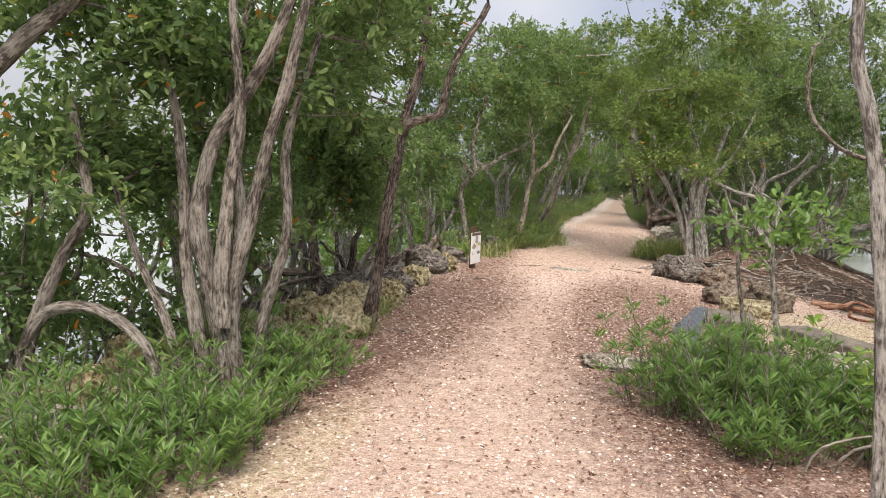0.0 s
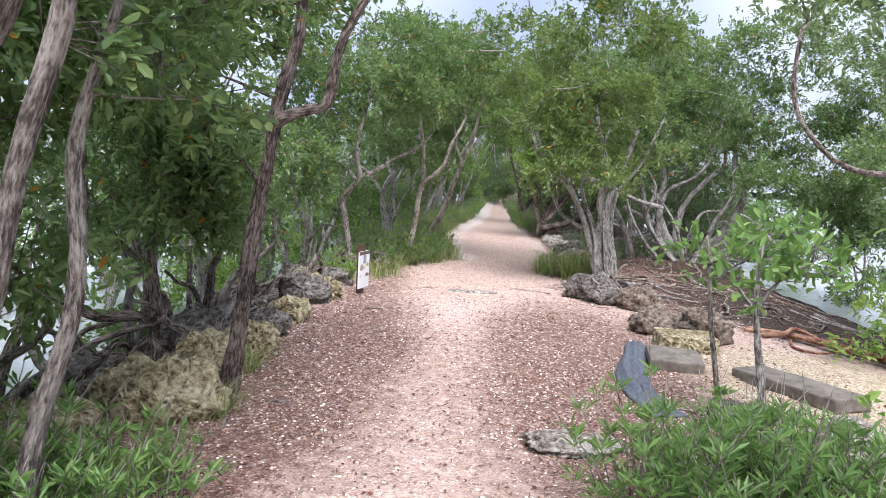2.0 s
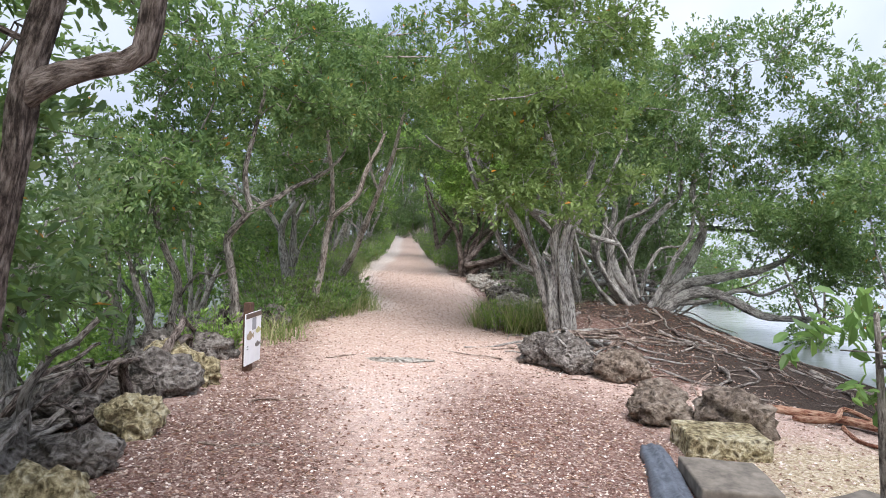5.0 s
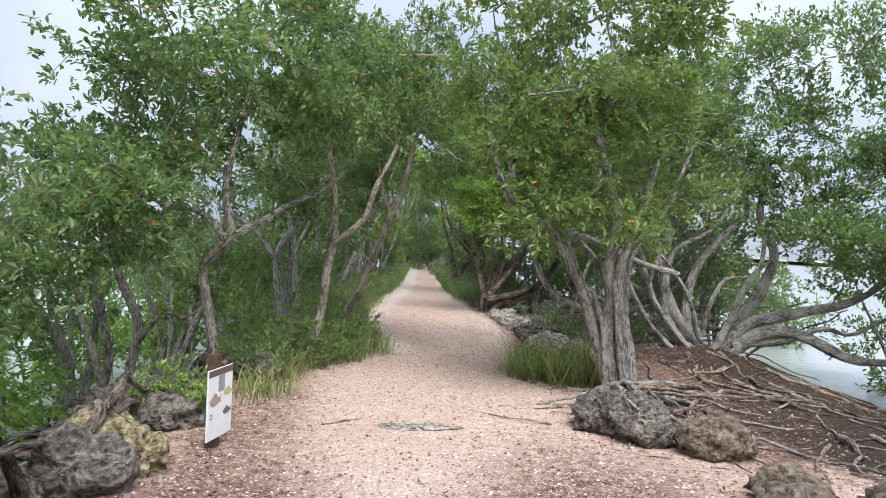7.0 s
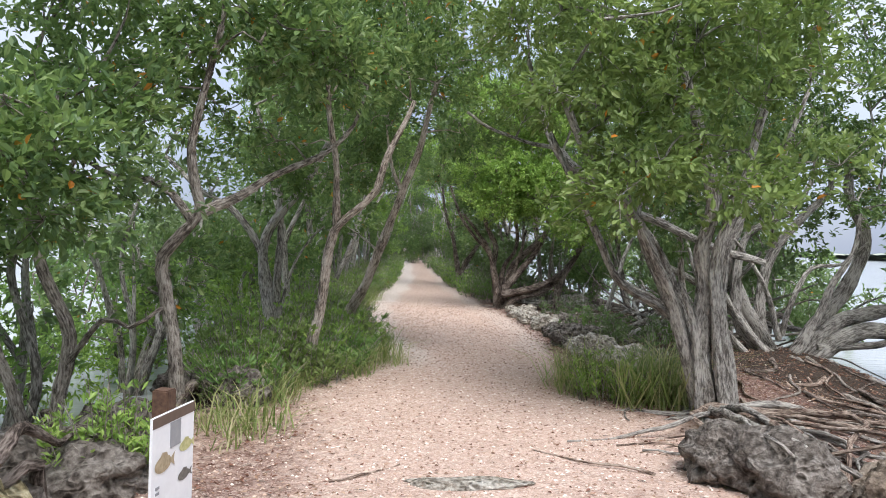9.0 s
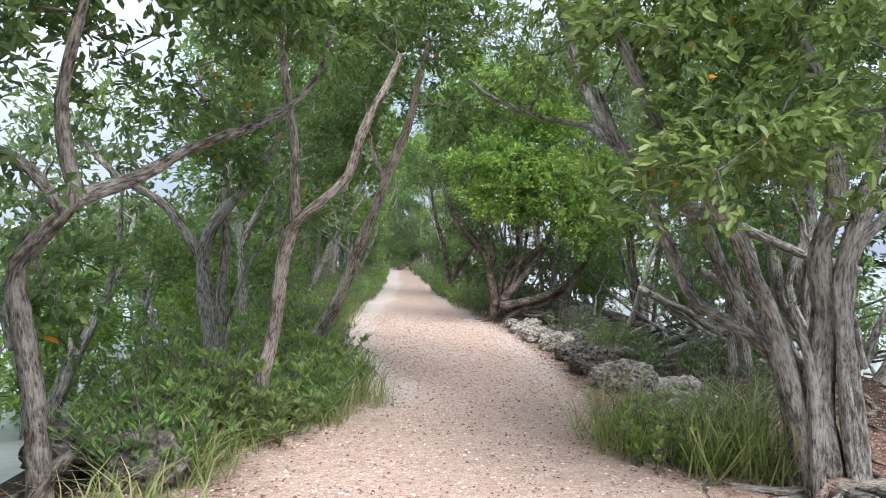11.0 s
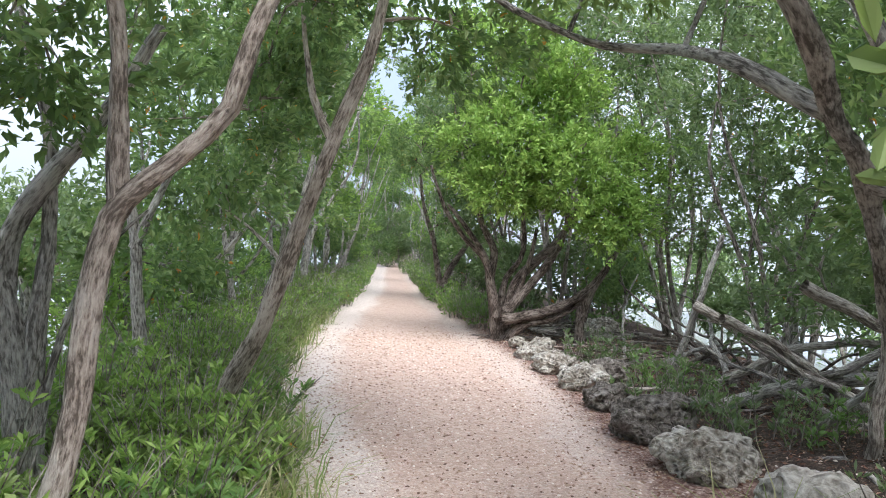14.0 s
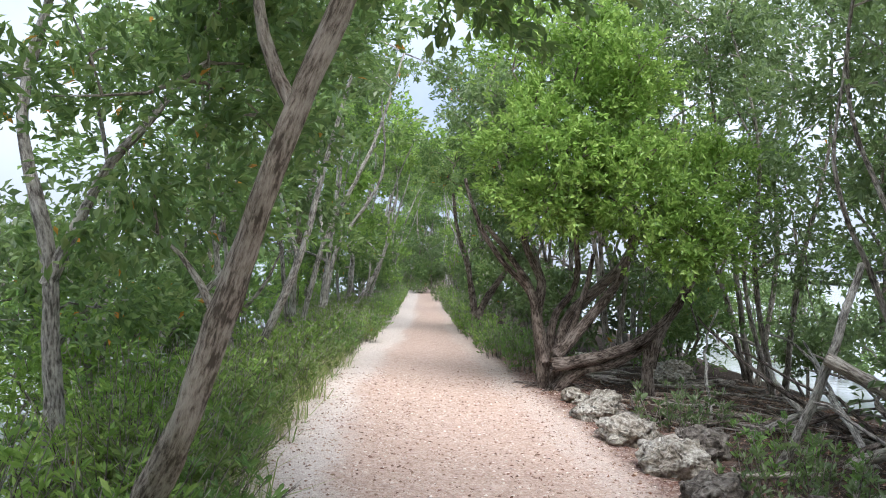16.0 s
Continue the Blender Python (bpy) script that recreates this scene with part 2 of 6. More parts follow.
SLAB_STONE = plain_material("weathered_slab_stone", (0.085, 0.074, 0.060), (0.23, 0.20, 0.163), 0.92, 11, 0.9)
# Black cloth; the lighter blue end of its colour is painted sheen.
FABRIC = plain_material("black_silt_fabric_sheen", (0.040, 0.047, 0.060), (0.15, 0.165, 0.195), 0.5, 45, 0.8)
POST = plain_material("brown_post_wood", (0.055, 0.030, 0.020), (0.13, 0.075, 0.05), 0.85, 45)
PANEL_WHITE = plain_material("white_sign_face", (0.74, 0.75, 0.78), (0.84, 0.85, 0.87), 0.35, 12, 0.02)
PANEL_BROWN = plain_material("brown_sign_band", (0.10, 0.07, 0.055), (0.14, 0.10, 0.08), 0.45, 20, 0.05)
PANEL_GREY = plain_material("grey_print", (0.24, 0.25, 0.27), (0.32, 0.33, 0.35), 0.4, 20, 0.05)
PRINT_TAN = plain_material("tan_print", (0.28, 0.22, 0.13), (0.46, 0.38, 0.26), 0.4, 60, 0.02)
PRINT_OLIVE = plain_material("olive_print", (0.36, 0.36, 0.14), (0.58, 0.56, 0.30), 0.4, 60, 0.02)
PRINT_DARK = plain_material("dark_print", (0.07, 0.07, 0.07), (0.20, 0.19, 0.17), 0.4, 60, 0.02)
# Distance haze is put into this pale green; no haze volume exists.
FAR_HAZE_GREEN = plain_material("hazed_mangrove_green", (0.30, 0.34, 0.28), (0.42, 0.46, 0.38), 0.9, 0.05, 0.0)


# ---- mesh helpers ----
def quad_mesh(name, verts, quads, flow=None, smooth=True):
    verts, quads = np.asarray(verts, np.float32), np.asarray(quads, np.int32)
    me = bpy.data.meshes.new(name)
    me.vertices.add(len(verts))
    me.vertices.foreach_set("co", verts.ravel())
    k = quads.shape[1]
    me.loops.add(quads.size)
    me.loops.foreach_set("vertex_index", quads.ravel())
    me.polygons.add(len(quads))
    me.polygons.foreach_set("loop_start", np.arange(0, quads.size, k, dtype=np.int32))
    me.polygons.foreach_set("use_smooth", np.full(len(quads), smooth))
    if flow is not None:
        at = me.attributes.new("flow", "FLOAT_VECTOR", "POINT")
        at.data.foreach_set("vector", np.asarray(flow, np.float32).ravel())
    me.update(calc_edges=True)
    return me


def piece(name, me, mat, parent=None, label=""):
    ob = new(name, me)
    me.materials.append(mat)
    if parent is not None:
        ob.parent = parent
    return tagged(ob, label)


def part(name, bm, mat, parent=None, label=""):
    me = bpy.data.meshes.new(name)
    bm.to_mesh(me)
    bm.free()
    return piece(name, me, mat, parent, label)


def stand(name, at, label, category, group="", kind=""):
    ob = new(name)
    ob.empty_display_size = 0.1
    ob.location = at
    return tagged(ob, label, category, group, kind)


def smooth_path(pts, step):
    p = np.array(pts, float)
    q = np.vstack([2 * p[0] - p[1], p, 2 * p[-1] - p[-2]])
    out = []
    for i in range(1, len(q) - 2):
        a, b, c, d = q[i - 1:i + 3]
        k = max(2, int(np.linalg.norm(c - b) / step))
        for t in np.arange(k) / k:
            out.append(0.5 * (2 * b + (c - a) * t + (2 * a - 5 * b + 4 * c - d) * t * t + (3 * b - a - 3 * c + d) * t ** 3))
    out.append(p[-1])
    return np.array(out)


class Tubes:
    """Gathers tubes along curves into one mesh."""

    def __init__(self):
        self.v, self.q, self.f, self.n = [], [], [], 0

    def add(self, pts, r0, r1, sides=8, step=0.09, wob=0.0, rough=0.0, seed=0, flare=0.0, power=1.0):
        g = np.random.default_rng(seed)
        p = smooth_path(pts, step)
        m = len(p)
        if wob:
            w = g.normal(0, 1, (m, 3))
            for _ in range(2):
                w = (w + np.roll(w, 1, 0) + np.roll(w, -1, 0)) / 3
            w[0] = w[-1] = 0
            p = p + w * wob
        t = np.linspace(0, 1, m)
        r = r0 + (r1 - r0) * t ** power
        if flare:
            r = r + r0 * flare * np.exp(-t * m * step / 0.12)
        d = np.gradient(p, axis=0)
        d /= np.linalg.norm(d, axis=1)[:, None] + 1e-9
        ref = np.array([0.31, 0.77, 0.55]) if abs(d[0] @ np.array([0.31, 0.77, 0.55])) < 0.85 else np.array([0.9, -0.2, 0.3])
        u = np.cross(d, ref)
        u /= np.linalg.norm(u, axis=1)[:, None] + 1e-9
        w = np.cross(d, u)
        a = np.arange(sides) * 2 * math.pi / sides
        ridge = 1 + rough * g.normal(0, 1, (1, sides)) * 0.7 + rough * g.normal(0, 1, (m, sides)) * 0.35 + rough * 0.5 * np.sin(t[:, None] * m * step * 7 + a[None] * 2 + g.random() * 6)
        rr = r[:, None] * ridge
        v = p[:, None] + rr[..., None] * (np.cos(a)[None, :, None] * u[:, None] + np.sin(a)[None, :, None] * w[:, None])
        length = np.concatenate([[0], np.cumsum(np.linalg.norm(np.diff(p, axis=0), axis=1))]) + g.random() * 9
        fl = np.stack([np.cos(a)[None] * r[:, None], np.sin(a)[None] * r[:, None], np.repeat(length[:, None], sides, 1)], -1)
        i = np.arange(m - 1)[:, None] * sides
        j = np.arange(sides)[None]
        k = (j + 1) % sides
        q = np.stack([i + j, i + k, i + sides + k, i + sides + j], -1).reshape(-1, 4)
        end = np.array([p[-1] + d[-1] * r[-1] * 0.6])
        self.v += [v.reshape(-1, 3), end]
        self.f += [fl.reshape(-1, 3), fl[-1, :1]]
        tip = m * sides
        last = (m - 1) * sides
        jj = np.arange(0, sides, 2)
        cap = np.stack([last + jj, last + (jj + 1) % sides, last + (jj + 2) % sides, np.full(len(jj), tip)], -1)
        self.q += [q + self.n, cap + self.n]
        self.n += m * sides + 1
        return p

    def mesh(self, name):
        return quad_mesh(name, np.vstack(self.v), np.vstack(self.q), np.vstack(self.f))


def unit(a):
    return a / (np.linalg.norm(a, axis=1)[:, None] + 1e-9)


def leaf_mesh(name, at, way, size, width, g, fold=0.18, wide_at=0.55, droop=0.12, simple=False):
    """One folded leaf at every point, along its own direction."""
    n = len(at)
    way = unit(way)
    side = unit(np.cross(way, unit(g.normal(0, 0.55, (n, 3)) + np.array([0, 0, 1.0]))))
    up = np.cross(side, way)
    L = (size * g.uniform(0.65, 1.25, n))[:, None]
    W = L * width * g.uniform(0.8, 1.2, n)[:, None]
    mid = at + way * L * wide_at
    if simple:
        v = np.stack([at, mid + side * W / 2 + up * W * fold, at + way * L - up * L * droop, mid - side * W / 2 + up * W * fold], 1)
        return quad_mesh(name, v.reshape(-1, 3), np.arange(n * 4).reshape(-1, 4), None, False)
    low, high = at + way * L * 0.34, at + way * L * 0.74 - up * L * droop * 0.5
    s1, s2 = side * W * 0.42 + up * W * fold, side * W * 0.45 + up * W * fold
    v = np.stack([at, low + s1, high + s2, at + way * L - up * L * droop, high - s2 + 2 * up * W * fold, low - s1 + 2 * up * W * fold], 1)
    i = np.arange(n)[:, None] * 6
    q = np.stack([i + [0, 1, 2, 3], i + [0, 3, 4, 5]], 1).reshape(-1, 4)
    return quad_mesh(name, v.reshape(-1, 3), q, None, False)


def clump_points(clumps, g, spread=0.16):
    """Twig ends inside ellipsoids, gathered in bunches that leave gaps between them: bunch centres, twig ends, outward ways."""
    heads, tips, ways = [], [], []
    for cx, cy, cz, rx, ry, rz, n in clumps:
        c, r = np.array([cx, cy, cz]), np.array([rx, ry, rz])
        k = max(3, n // 20)
        d = unit(g.normal(0, 1, (k, 3)))
        h = c + d * (g.random((k, 1)) ** 0.45) * r
        heads.append(h)
        pick = g.integers(0, k, n)
        tp = h[pick] + g.normal(0, 1, (n, 3)) * spread * np.array([1.1, 1.1, 0.65])
        tips.append(tp)
        ways.append(unit((tp - c) / r) + np.array([0, 0, 0.45]))
    return np.vstack(heads), np.vstack(tips), np.vstack(ways)


def crown(tree, limbs, clumps, seed, leaf=LEAF, size=0.062, width=0.42, per=11, bark=BARK, twig=0.010, spread=0.16, dense=1.7, simple=False):
    """The twigs and the leaves of a tree whose limbs are given as point rows."""
    g = np.random.default_rng(seed)
    heads, tips, ways = clump_points([(*c[:6], int(c[6] * dense)) for c in clumps], g, spread)
    nodes = np.vstack([p[len(p) // 3:] for p in limbs])
    tb = Tubes()
    o = np.array(tree.location)
    ends = []
    for k, h in enumerate(heads):
        near = nodes if not ends else np.vstack([nodes, *ends])
        dist = np.linalg.norm(near - h, axis=1) + np.maximum(0, near[:, 2] - h[2]) * 0.8
        s = near[dist.argmin()]
        mid = (s + h) / 2 + g.normal(0, 0.07, 3) + np.array([0, 0, 0.06])
        ln = np.linalg.norm(h - s)
        p = tb.add([s - o, mid - o, h - o], twig * (0.7 + ln), twig * 0.35, 4, 0.22, 0.012, 0, seed + k)
        ends.append(p[1::2] + o)
    every = np.vstack(ends)
    sel = g.permutation(len(tips))[: 0 if simple else len(tips) // 5]
    for k in sel:
        h = tips[k]
        s = heads[np.linalg.norm(heads - h, axis=1).argmin()]
        tb.add([s - o, h - o], twig * 0.45, twig * 0.25, 3, 0.4, 0, 0, k)
    tagged(piece("branchwork", tb.mesh("branchwork"), bark, tree), kind="stuff")
    at = np.repeat(tips, per, 0) + g.normal(0, size * 0.42, (len(tips) * per, 3))
    way = np.repeat(unit(ways), per, 0) * 0.7 + g.normal(0, 0.55, (len(at), 3))
    tagged(piece("crown", leaf_mesh("crown", at - o, way, size, width, g, simple=simple), leaf, tree), kind="stuff")
    return every


def tree(name, base, limbs, clumps, seed, label, category="tree", group="", bark=BARK, leaf=LEAF, size=0.074, per=12, roots=0, width=0.44, rough=0.16, spread=0.17, sides=12, dense=1.3, simple=None):
    """limbs: rows of (points, start radius, end radius); the first is the trunk."""
    simple = base[1] > 13.2 if simple is None else simple
    ob = stand(name, base, label, category, group)
    o = np.array(base)
    paths = []
    for k, (pts, r0, r1) in enumerate(limbs):
        tb = Tubes()
        p = tb.add([np.array(q) - o for q in pts], r0, r1, sides, 0.095, 0.010, rough, seed * 31 + k, 0.35 if k == 0 else 0.12)
        paths.append(p + o)
        piece("trunk" if k == 0 else "limb", tb.mesh("limb"), bark, ob)
    g = np.random.default_rng(seed + 500)
    for k in range(roots):
        a = k * 2 * math.pi / roots + g.uniform(-0.3, 0.3)
        ln = g.uniform(0.35, 0.9)
        tb = Tubes()
        pts = [(0, 0, 0.10), (math.cos(a) * ln * 0.3, math.sin(a) * ln * 0.3, 0.03)]
        for s in (0.65, 1.0):
            x, y = math.cos(a + g.uniform(-0.3, 0.3)) * ln * s, math.sin(a + g.uniform(-0.3, 0.3)) * ln * s
            pts.append((x, y, ground_z(o[0] + x, o[1] + y) - o[2] + (0.005 if s < 1 else -0.03)))
        tb.add(pts, limbs[0][1] * 0.45, 0.012, 6, 0.08, 0.012, 0.08, seed * 7 + k)
        piece("root", tb.mesh("root"), bark, ob)
    if clumps:
        crown(ob, paths, clumps, seed, leaf, size, width, per, bark, 0.010, spread, dense, simple)
    return ob


def auto_tree(name, x, y, height, seed, label, lean=(0, 0), reach=1.3, twigs=420, bark=BARK, leaf=LEAF, size=0.07, per=10, stems=3, group="", low=0.4, radius=0.07):
    """A mangrove of a given height with limbs that fork outwards and leaf masses from low down to the top."""
    g = np.random.default_rng(seed)
    z = ground_z(x, y) - 0.06
    limbs, clumps = [], []
    top = np.array([x + lean[0], y + lean[1], z + height])
    share = twigs // (stems * 2 + 2)
    for k in range(stems):
        a = k * 2 * math.pi / stems + g.uniform(-0.6, 0.6)
        out = g.uniform(0.45, 0.95) * reach
        e = np.array([x + lean[0] + math.cos(a) * out * 0.8, y + lean[1] + math.sin(a) * out * 0.8, z + height * g.uniform(0.64, 0.86)])
        b = np.array([x + math.cos(a) * 0.05, y + math.sin(a) * 0.05, z])
        m1 = b + (e - b) * 0.33 + np.array([g.normal(0, 0.12), g.normal(0, 0.12), 0.12])
        m2 = b + (e - b) * 0.66 + np.array([g.normal(0, 0.16), g.normal(0, 0.16), 0.10])
        limbs.append(([b, m1, m2, e], radius * g.uniform(0.75, 1.1), radius * 0.25))
        clumps.append((e[0], e[1], e[2], reach * 0.62, reach * 0.62, height * 0.17, share))
        d = np.array([math.cos(a + 1.0), math.sin(a + 1.0), 0]) * reach * g.uniform(0.4, 0.8)
        f = np.array([x + lean[0] * 0.5, y, z + height * g.uniform(low, low + 0.3)]) + d
        f[0] = min(f[0], x + 0.1) if x < -0.8 else max(f[0], x - 0.1)
        limbs.append(([m1, (m1 + f) / 2 + np.array([0, 0, 0.1]), f], radius * 0.5, radius * 0.16))
        clumps.append((f[0], f[1], f[2], reach * 0.55, reach * 0.55, height * 0.15, share))
    clumps.append((top[0], top[1], top[2] - height * 0.13, reach * 0.75, reach * 0.75, height * 0.16, share * 2))
    return tree(name, (x, y, z), limbs, clumps, seed, label, "tree", group, bark, leaf, size, per, 0, 0.46, 0.12, 0.20, 7, 1.0, True)


def bush(x, y, r, h, seed, label, twigs=260, leaf=None, size=0.085, group="", bark=None):
    """A rounded mangrove bush, leafy down to the ground, on thin stems."""
    g = np.random.default_rng(seed)
    z = ground_z(x, y) - 0.05
    limbs, clumps = [], []
    for k in range(4):
        a = k * 1.57 + g.uniform(-0.5, 0.5)
        e = np.array([x + math.cos(a) * r * 0.55, y + math.sin(a) * r * 0.55, z + h * g.uniform(0.5, 0.8)])
        b = np.array([x + math.cos(a) * 0.06, y + math.sin(a) * 0.06, z])
        limbs.append(([b, (b + e) / 2 + np.array([g.normal(0, 0.08), g.normal(0, 0.08), 0.05]), e], 0.03, 0.010))
        clumps.append((e[0], e[1], e[2] - h * 0.1 * (k % 2), r * 0.6, r * 0.6, h * 0.3, twigs // 6))
    clumps.append((x, y, z + h * 0.72, r * 0.7, r * 0.7, h * 0.28, twigs // 6))
    clumps.append((x, y, z + h * 0.30, r * 0.85, r * 0.85, h * 0.25, twigs // 6))
    return tree("mangrove_bush", (x, y, z), limbs, clumps, seed, label, "bush", group, bark or BARK, leaf or LEAF, size, 9, 0, 0.46, 0.1, 0.15, 6, 1.0, True)


# ---- ground, water, distance ----
def ease(lo, hi, v):
    t = np.clip((v - lo) / (hi - lo), 0, 1)
    return t * t * (3 - 2 * t)


def ripple(x, y):
    return 0.5 * np.sin(x * 2.1 + y * 0.7) * np.sin(y * 1.3 - x * 0.4) + 0.3 * np.sin(x * 4.7 + 1.0) * np.sin(y * 3.9 + 2.0) + 0.2 * np.sin(x * 9.1 + y * 2) * np.sin(y * 8.3 - x * 3)


def ground_height(x, y):
    left = ease(-2.6, -5.5, x) * 1.2
    right = ease(2.6, 9.0, x) * 1.25
    off = np.maximum(ease(-2.1, -2.8, x), ease(0.5, 1.4, x))
    h = -left - right + ripple(x, y) * (0.010 + 0.035 * off)
    h = h + 0.16 * np.exp(-((x - 1.9) / 0.55) ** 2 - ((y - 14.0) / 1.3) ** 2)
    h = h + 0.24 * np.exp(-((x - 2.9) / 1.1) ** 2 - ((y - 15.6) / 1.3) ** 2)
    h = h - 1.2 * ease(12, 60, np.abs(x))
    return h


def ground_z(x, y):
    return float(ground_height(np.array(float(x)), np.array(float(y))))


def zone(x, y, cx, cy, rx, ry, soft=0.5):
    return ease(1 + soft, 1 - soft, np.hypot((x - cx) / rx, (y - cy) / ry))


def path_left(y):
    return np.interp(y, [10, 11.6, 13, 13.9, 14.25, 15.2, 16.4, 18, 20, 24, 26, 32, 45], [-2.3, -2.2, -2.15, -2.0, -1.65, -1.28, -1.55, -1.9, -2.0, -1.83, -1.65, -1.5, -1.46])


def path_right(y):
    return np.interp(y, [11, 12.4, 13.2, 15, 17.8, 19.8, 23.3, 29, 38], [1.2, 0.75, 0.25, 0.3, 0.5, 0.45, 0.15, -0.1, -0.1])


def litter_zone(x, y):
    a = zone(x, y, -2.05, 7.4, 0.85, 3.4, 0.7) * 0.85 + zone(x, y, 0.4, 8.0, 1.0, 3.0, 0.7) * 0.85 + zone(x, y, -0.9, 7.8, 1.3, 2.4, 0.9) * 0.45
    b = zone(x, y, 1.0, 4.0, 1.0, 1.8, 0.7) * 0.75 + zone(x, y, -2.3, 4.0, 0.5, 2.0, 0.7) * 0.6 + zone(x, y, 1.75, 12.6, 0.5, 1.9, 0.6) * 1.0
    c = ease(-0.12, 0.35, x - path_right(y)) * ease(12.4, 13.6, y) * 0.85 + zone(x, y, 1.95, 13.2, 0.8, 2.0, 0.5) * 0.9 + zone(x, y, -2.2, 12.3, 0.5, 1.6, 0.7) * 0.5 + zone(x, y, -0.85, 4.5, 0.8, 2.0, 0.9) * 0.12
    return np.clip(a * (1 - 0.45 * np.exp(-((x + 0.95 + 0.25 * ripple(x * 0.3, y * 0.8)) / 0.45) ** 2)) + b + c, 0, 1)


def soil_zone(x, y):
    a = ease(-2.45, -2.9, x) * 0.9 + zone(x, y, 4.3, 12.0, 2.4, 3.6, 0.3) * 1.0 + ease(0.35, 1.2, x - path_right(y)) * ease(13.5, 15, y) * 0.75
    a = a + ease(0.02, 0.35, path_left(y) - x) * ease(12.6, 13.6, y) * 0.8
    return np.clip(a + ease(3.6, 4.4, x) * ease(6, 3, y) * 0.6, 0, 1)


def build_ground():
    def lines(lo, hi, step, far):
        near = np.arange(lo, hi + step / 2, step)
        g, d, out = step, 0.0, []
        while d < far:
            g *= 1.35
            d += g
            out.append(d)
        out = np.array(out)
        return np.concatenate([(lo - out)[::-1], near, hi + out])

    xs, ys = lines(-5.0, 7.5, 0.075, 1500), lines(1.5, 25.0, 0.075, 1500)
    X, Y = np.meshgrid(xs, ys)
    Z = ground_height(X, Y)
    v = np.stack([X, Y, Z], -1).reshape(-1, 3)
    w = len(xs)
    i = (np.arange(len(ys) - 1)[:, None] * w + np.arange(w - 1)[None]).reshape(-1, 1)
    me = quad_mesh("ground", v, i + np.array([[0, 1, w + 1, w]]))
    x, y = X.ravel(), Y.ravel()
    masks = {
        "red": litter_zone(x, y),
        "soil": soil_zone(x, y),
        "ochre": np.clip(zone(x, y, 1.9, 7.2, 1.5, 1.7) + zone(x, y, -1.75, 3.2, 0.5, 1.6) * 0.6 + zone(x, y, 5.8, 15, 1.5, 5) * 0.7, 0, 1),
        "pale": np.clip(ease(0.75, 0.2, x - path_left(y) + 0.16 * ripple(x * 1.7, y * 0.9)) * ease(13.5, 17, y) * 1.35 + ease(0.45, 0.1, path_right(y) - x + 0.14 * ripple(x, y * 1.3)) * ease(14, 17, y) * 0.55 + zone(x, y, -0.7, 9.8, 1.7, 1.3, 0.9) * 0.42, 0, 1),
    }
    for k, a in masks.items():
        me.attributes.new(k, "FLOAT", "POINT").data.foreach_set("value", a.astype(np.float32))
    return tagged(piece("ground", me, GROUND), "pale pinkish crushed limestone footpath with brown leaf litter", "path", "", "structure")


build_ground()
bm = bmesh.new()
bmesh.ops.create_grid(bm, x_segments=2, y_segments=2, size=1800)
water = part("water", bm, WATER)
water.location = (0, 0, -0.55)
tagged(water, "calm shallow bay water with sky reflection in its pale grey", "water", "", "structure")


def far_shore(x0, y0, x1, y1, height, seed):
    g = np.random.default_rng(seed)
    n = 220
    t = np.linspace(0, 1, n)
    top = height * (0.65 + 0.35 * np.interp(np.arange(n), np.arange(0, n + 6, 6), g.random(len(np.arange(0, n + 6, 6))))) + g.normal(0, height * 0.06, n)
    x, y = x0 + (x1 - x0) * t, y0 + (y1 - y0) * t
    nx, ny = -(y1 - y0), (x1 - x0)
    s = 12 / math.hypot(nx, ny)
    rows = []
    for k, (d, h) in enumerate(((0, 0), (0.1, 0.5), (0.35, 0.85), (0.7, 1.0), (1.0, 0.9))):
        rows.append(np.stack([x + nx * s * d + g.normal(0, 0.5, n), y + ny * s * d + g.normal(0, 0.5, n), -0.8 + (top + g.normal(0, height * 0.05, n)) * h], -1))
    v = np.vstack(rows)
    i = (np.arange(4)[:, None] * n + np.arange(n - 1)[None]).reshape(-1, 1)
    ob = piece("backdrop", quad_mesh("backdrop", v, i + np.array([[0, 1, n + 1, n]])), FAR_HAZE_GREEN)
    return tagged(ob, "distant low haze-pale green mangrove shore across the bay", "shore", "", "structure")


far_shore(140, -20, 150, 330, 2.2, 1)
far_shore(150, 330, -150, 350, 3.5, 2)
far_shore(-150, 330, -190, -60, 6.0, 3)

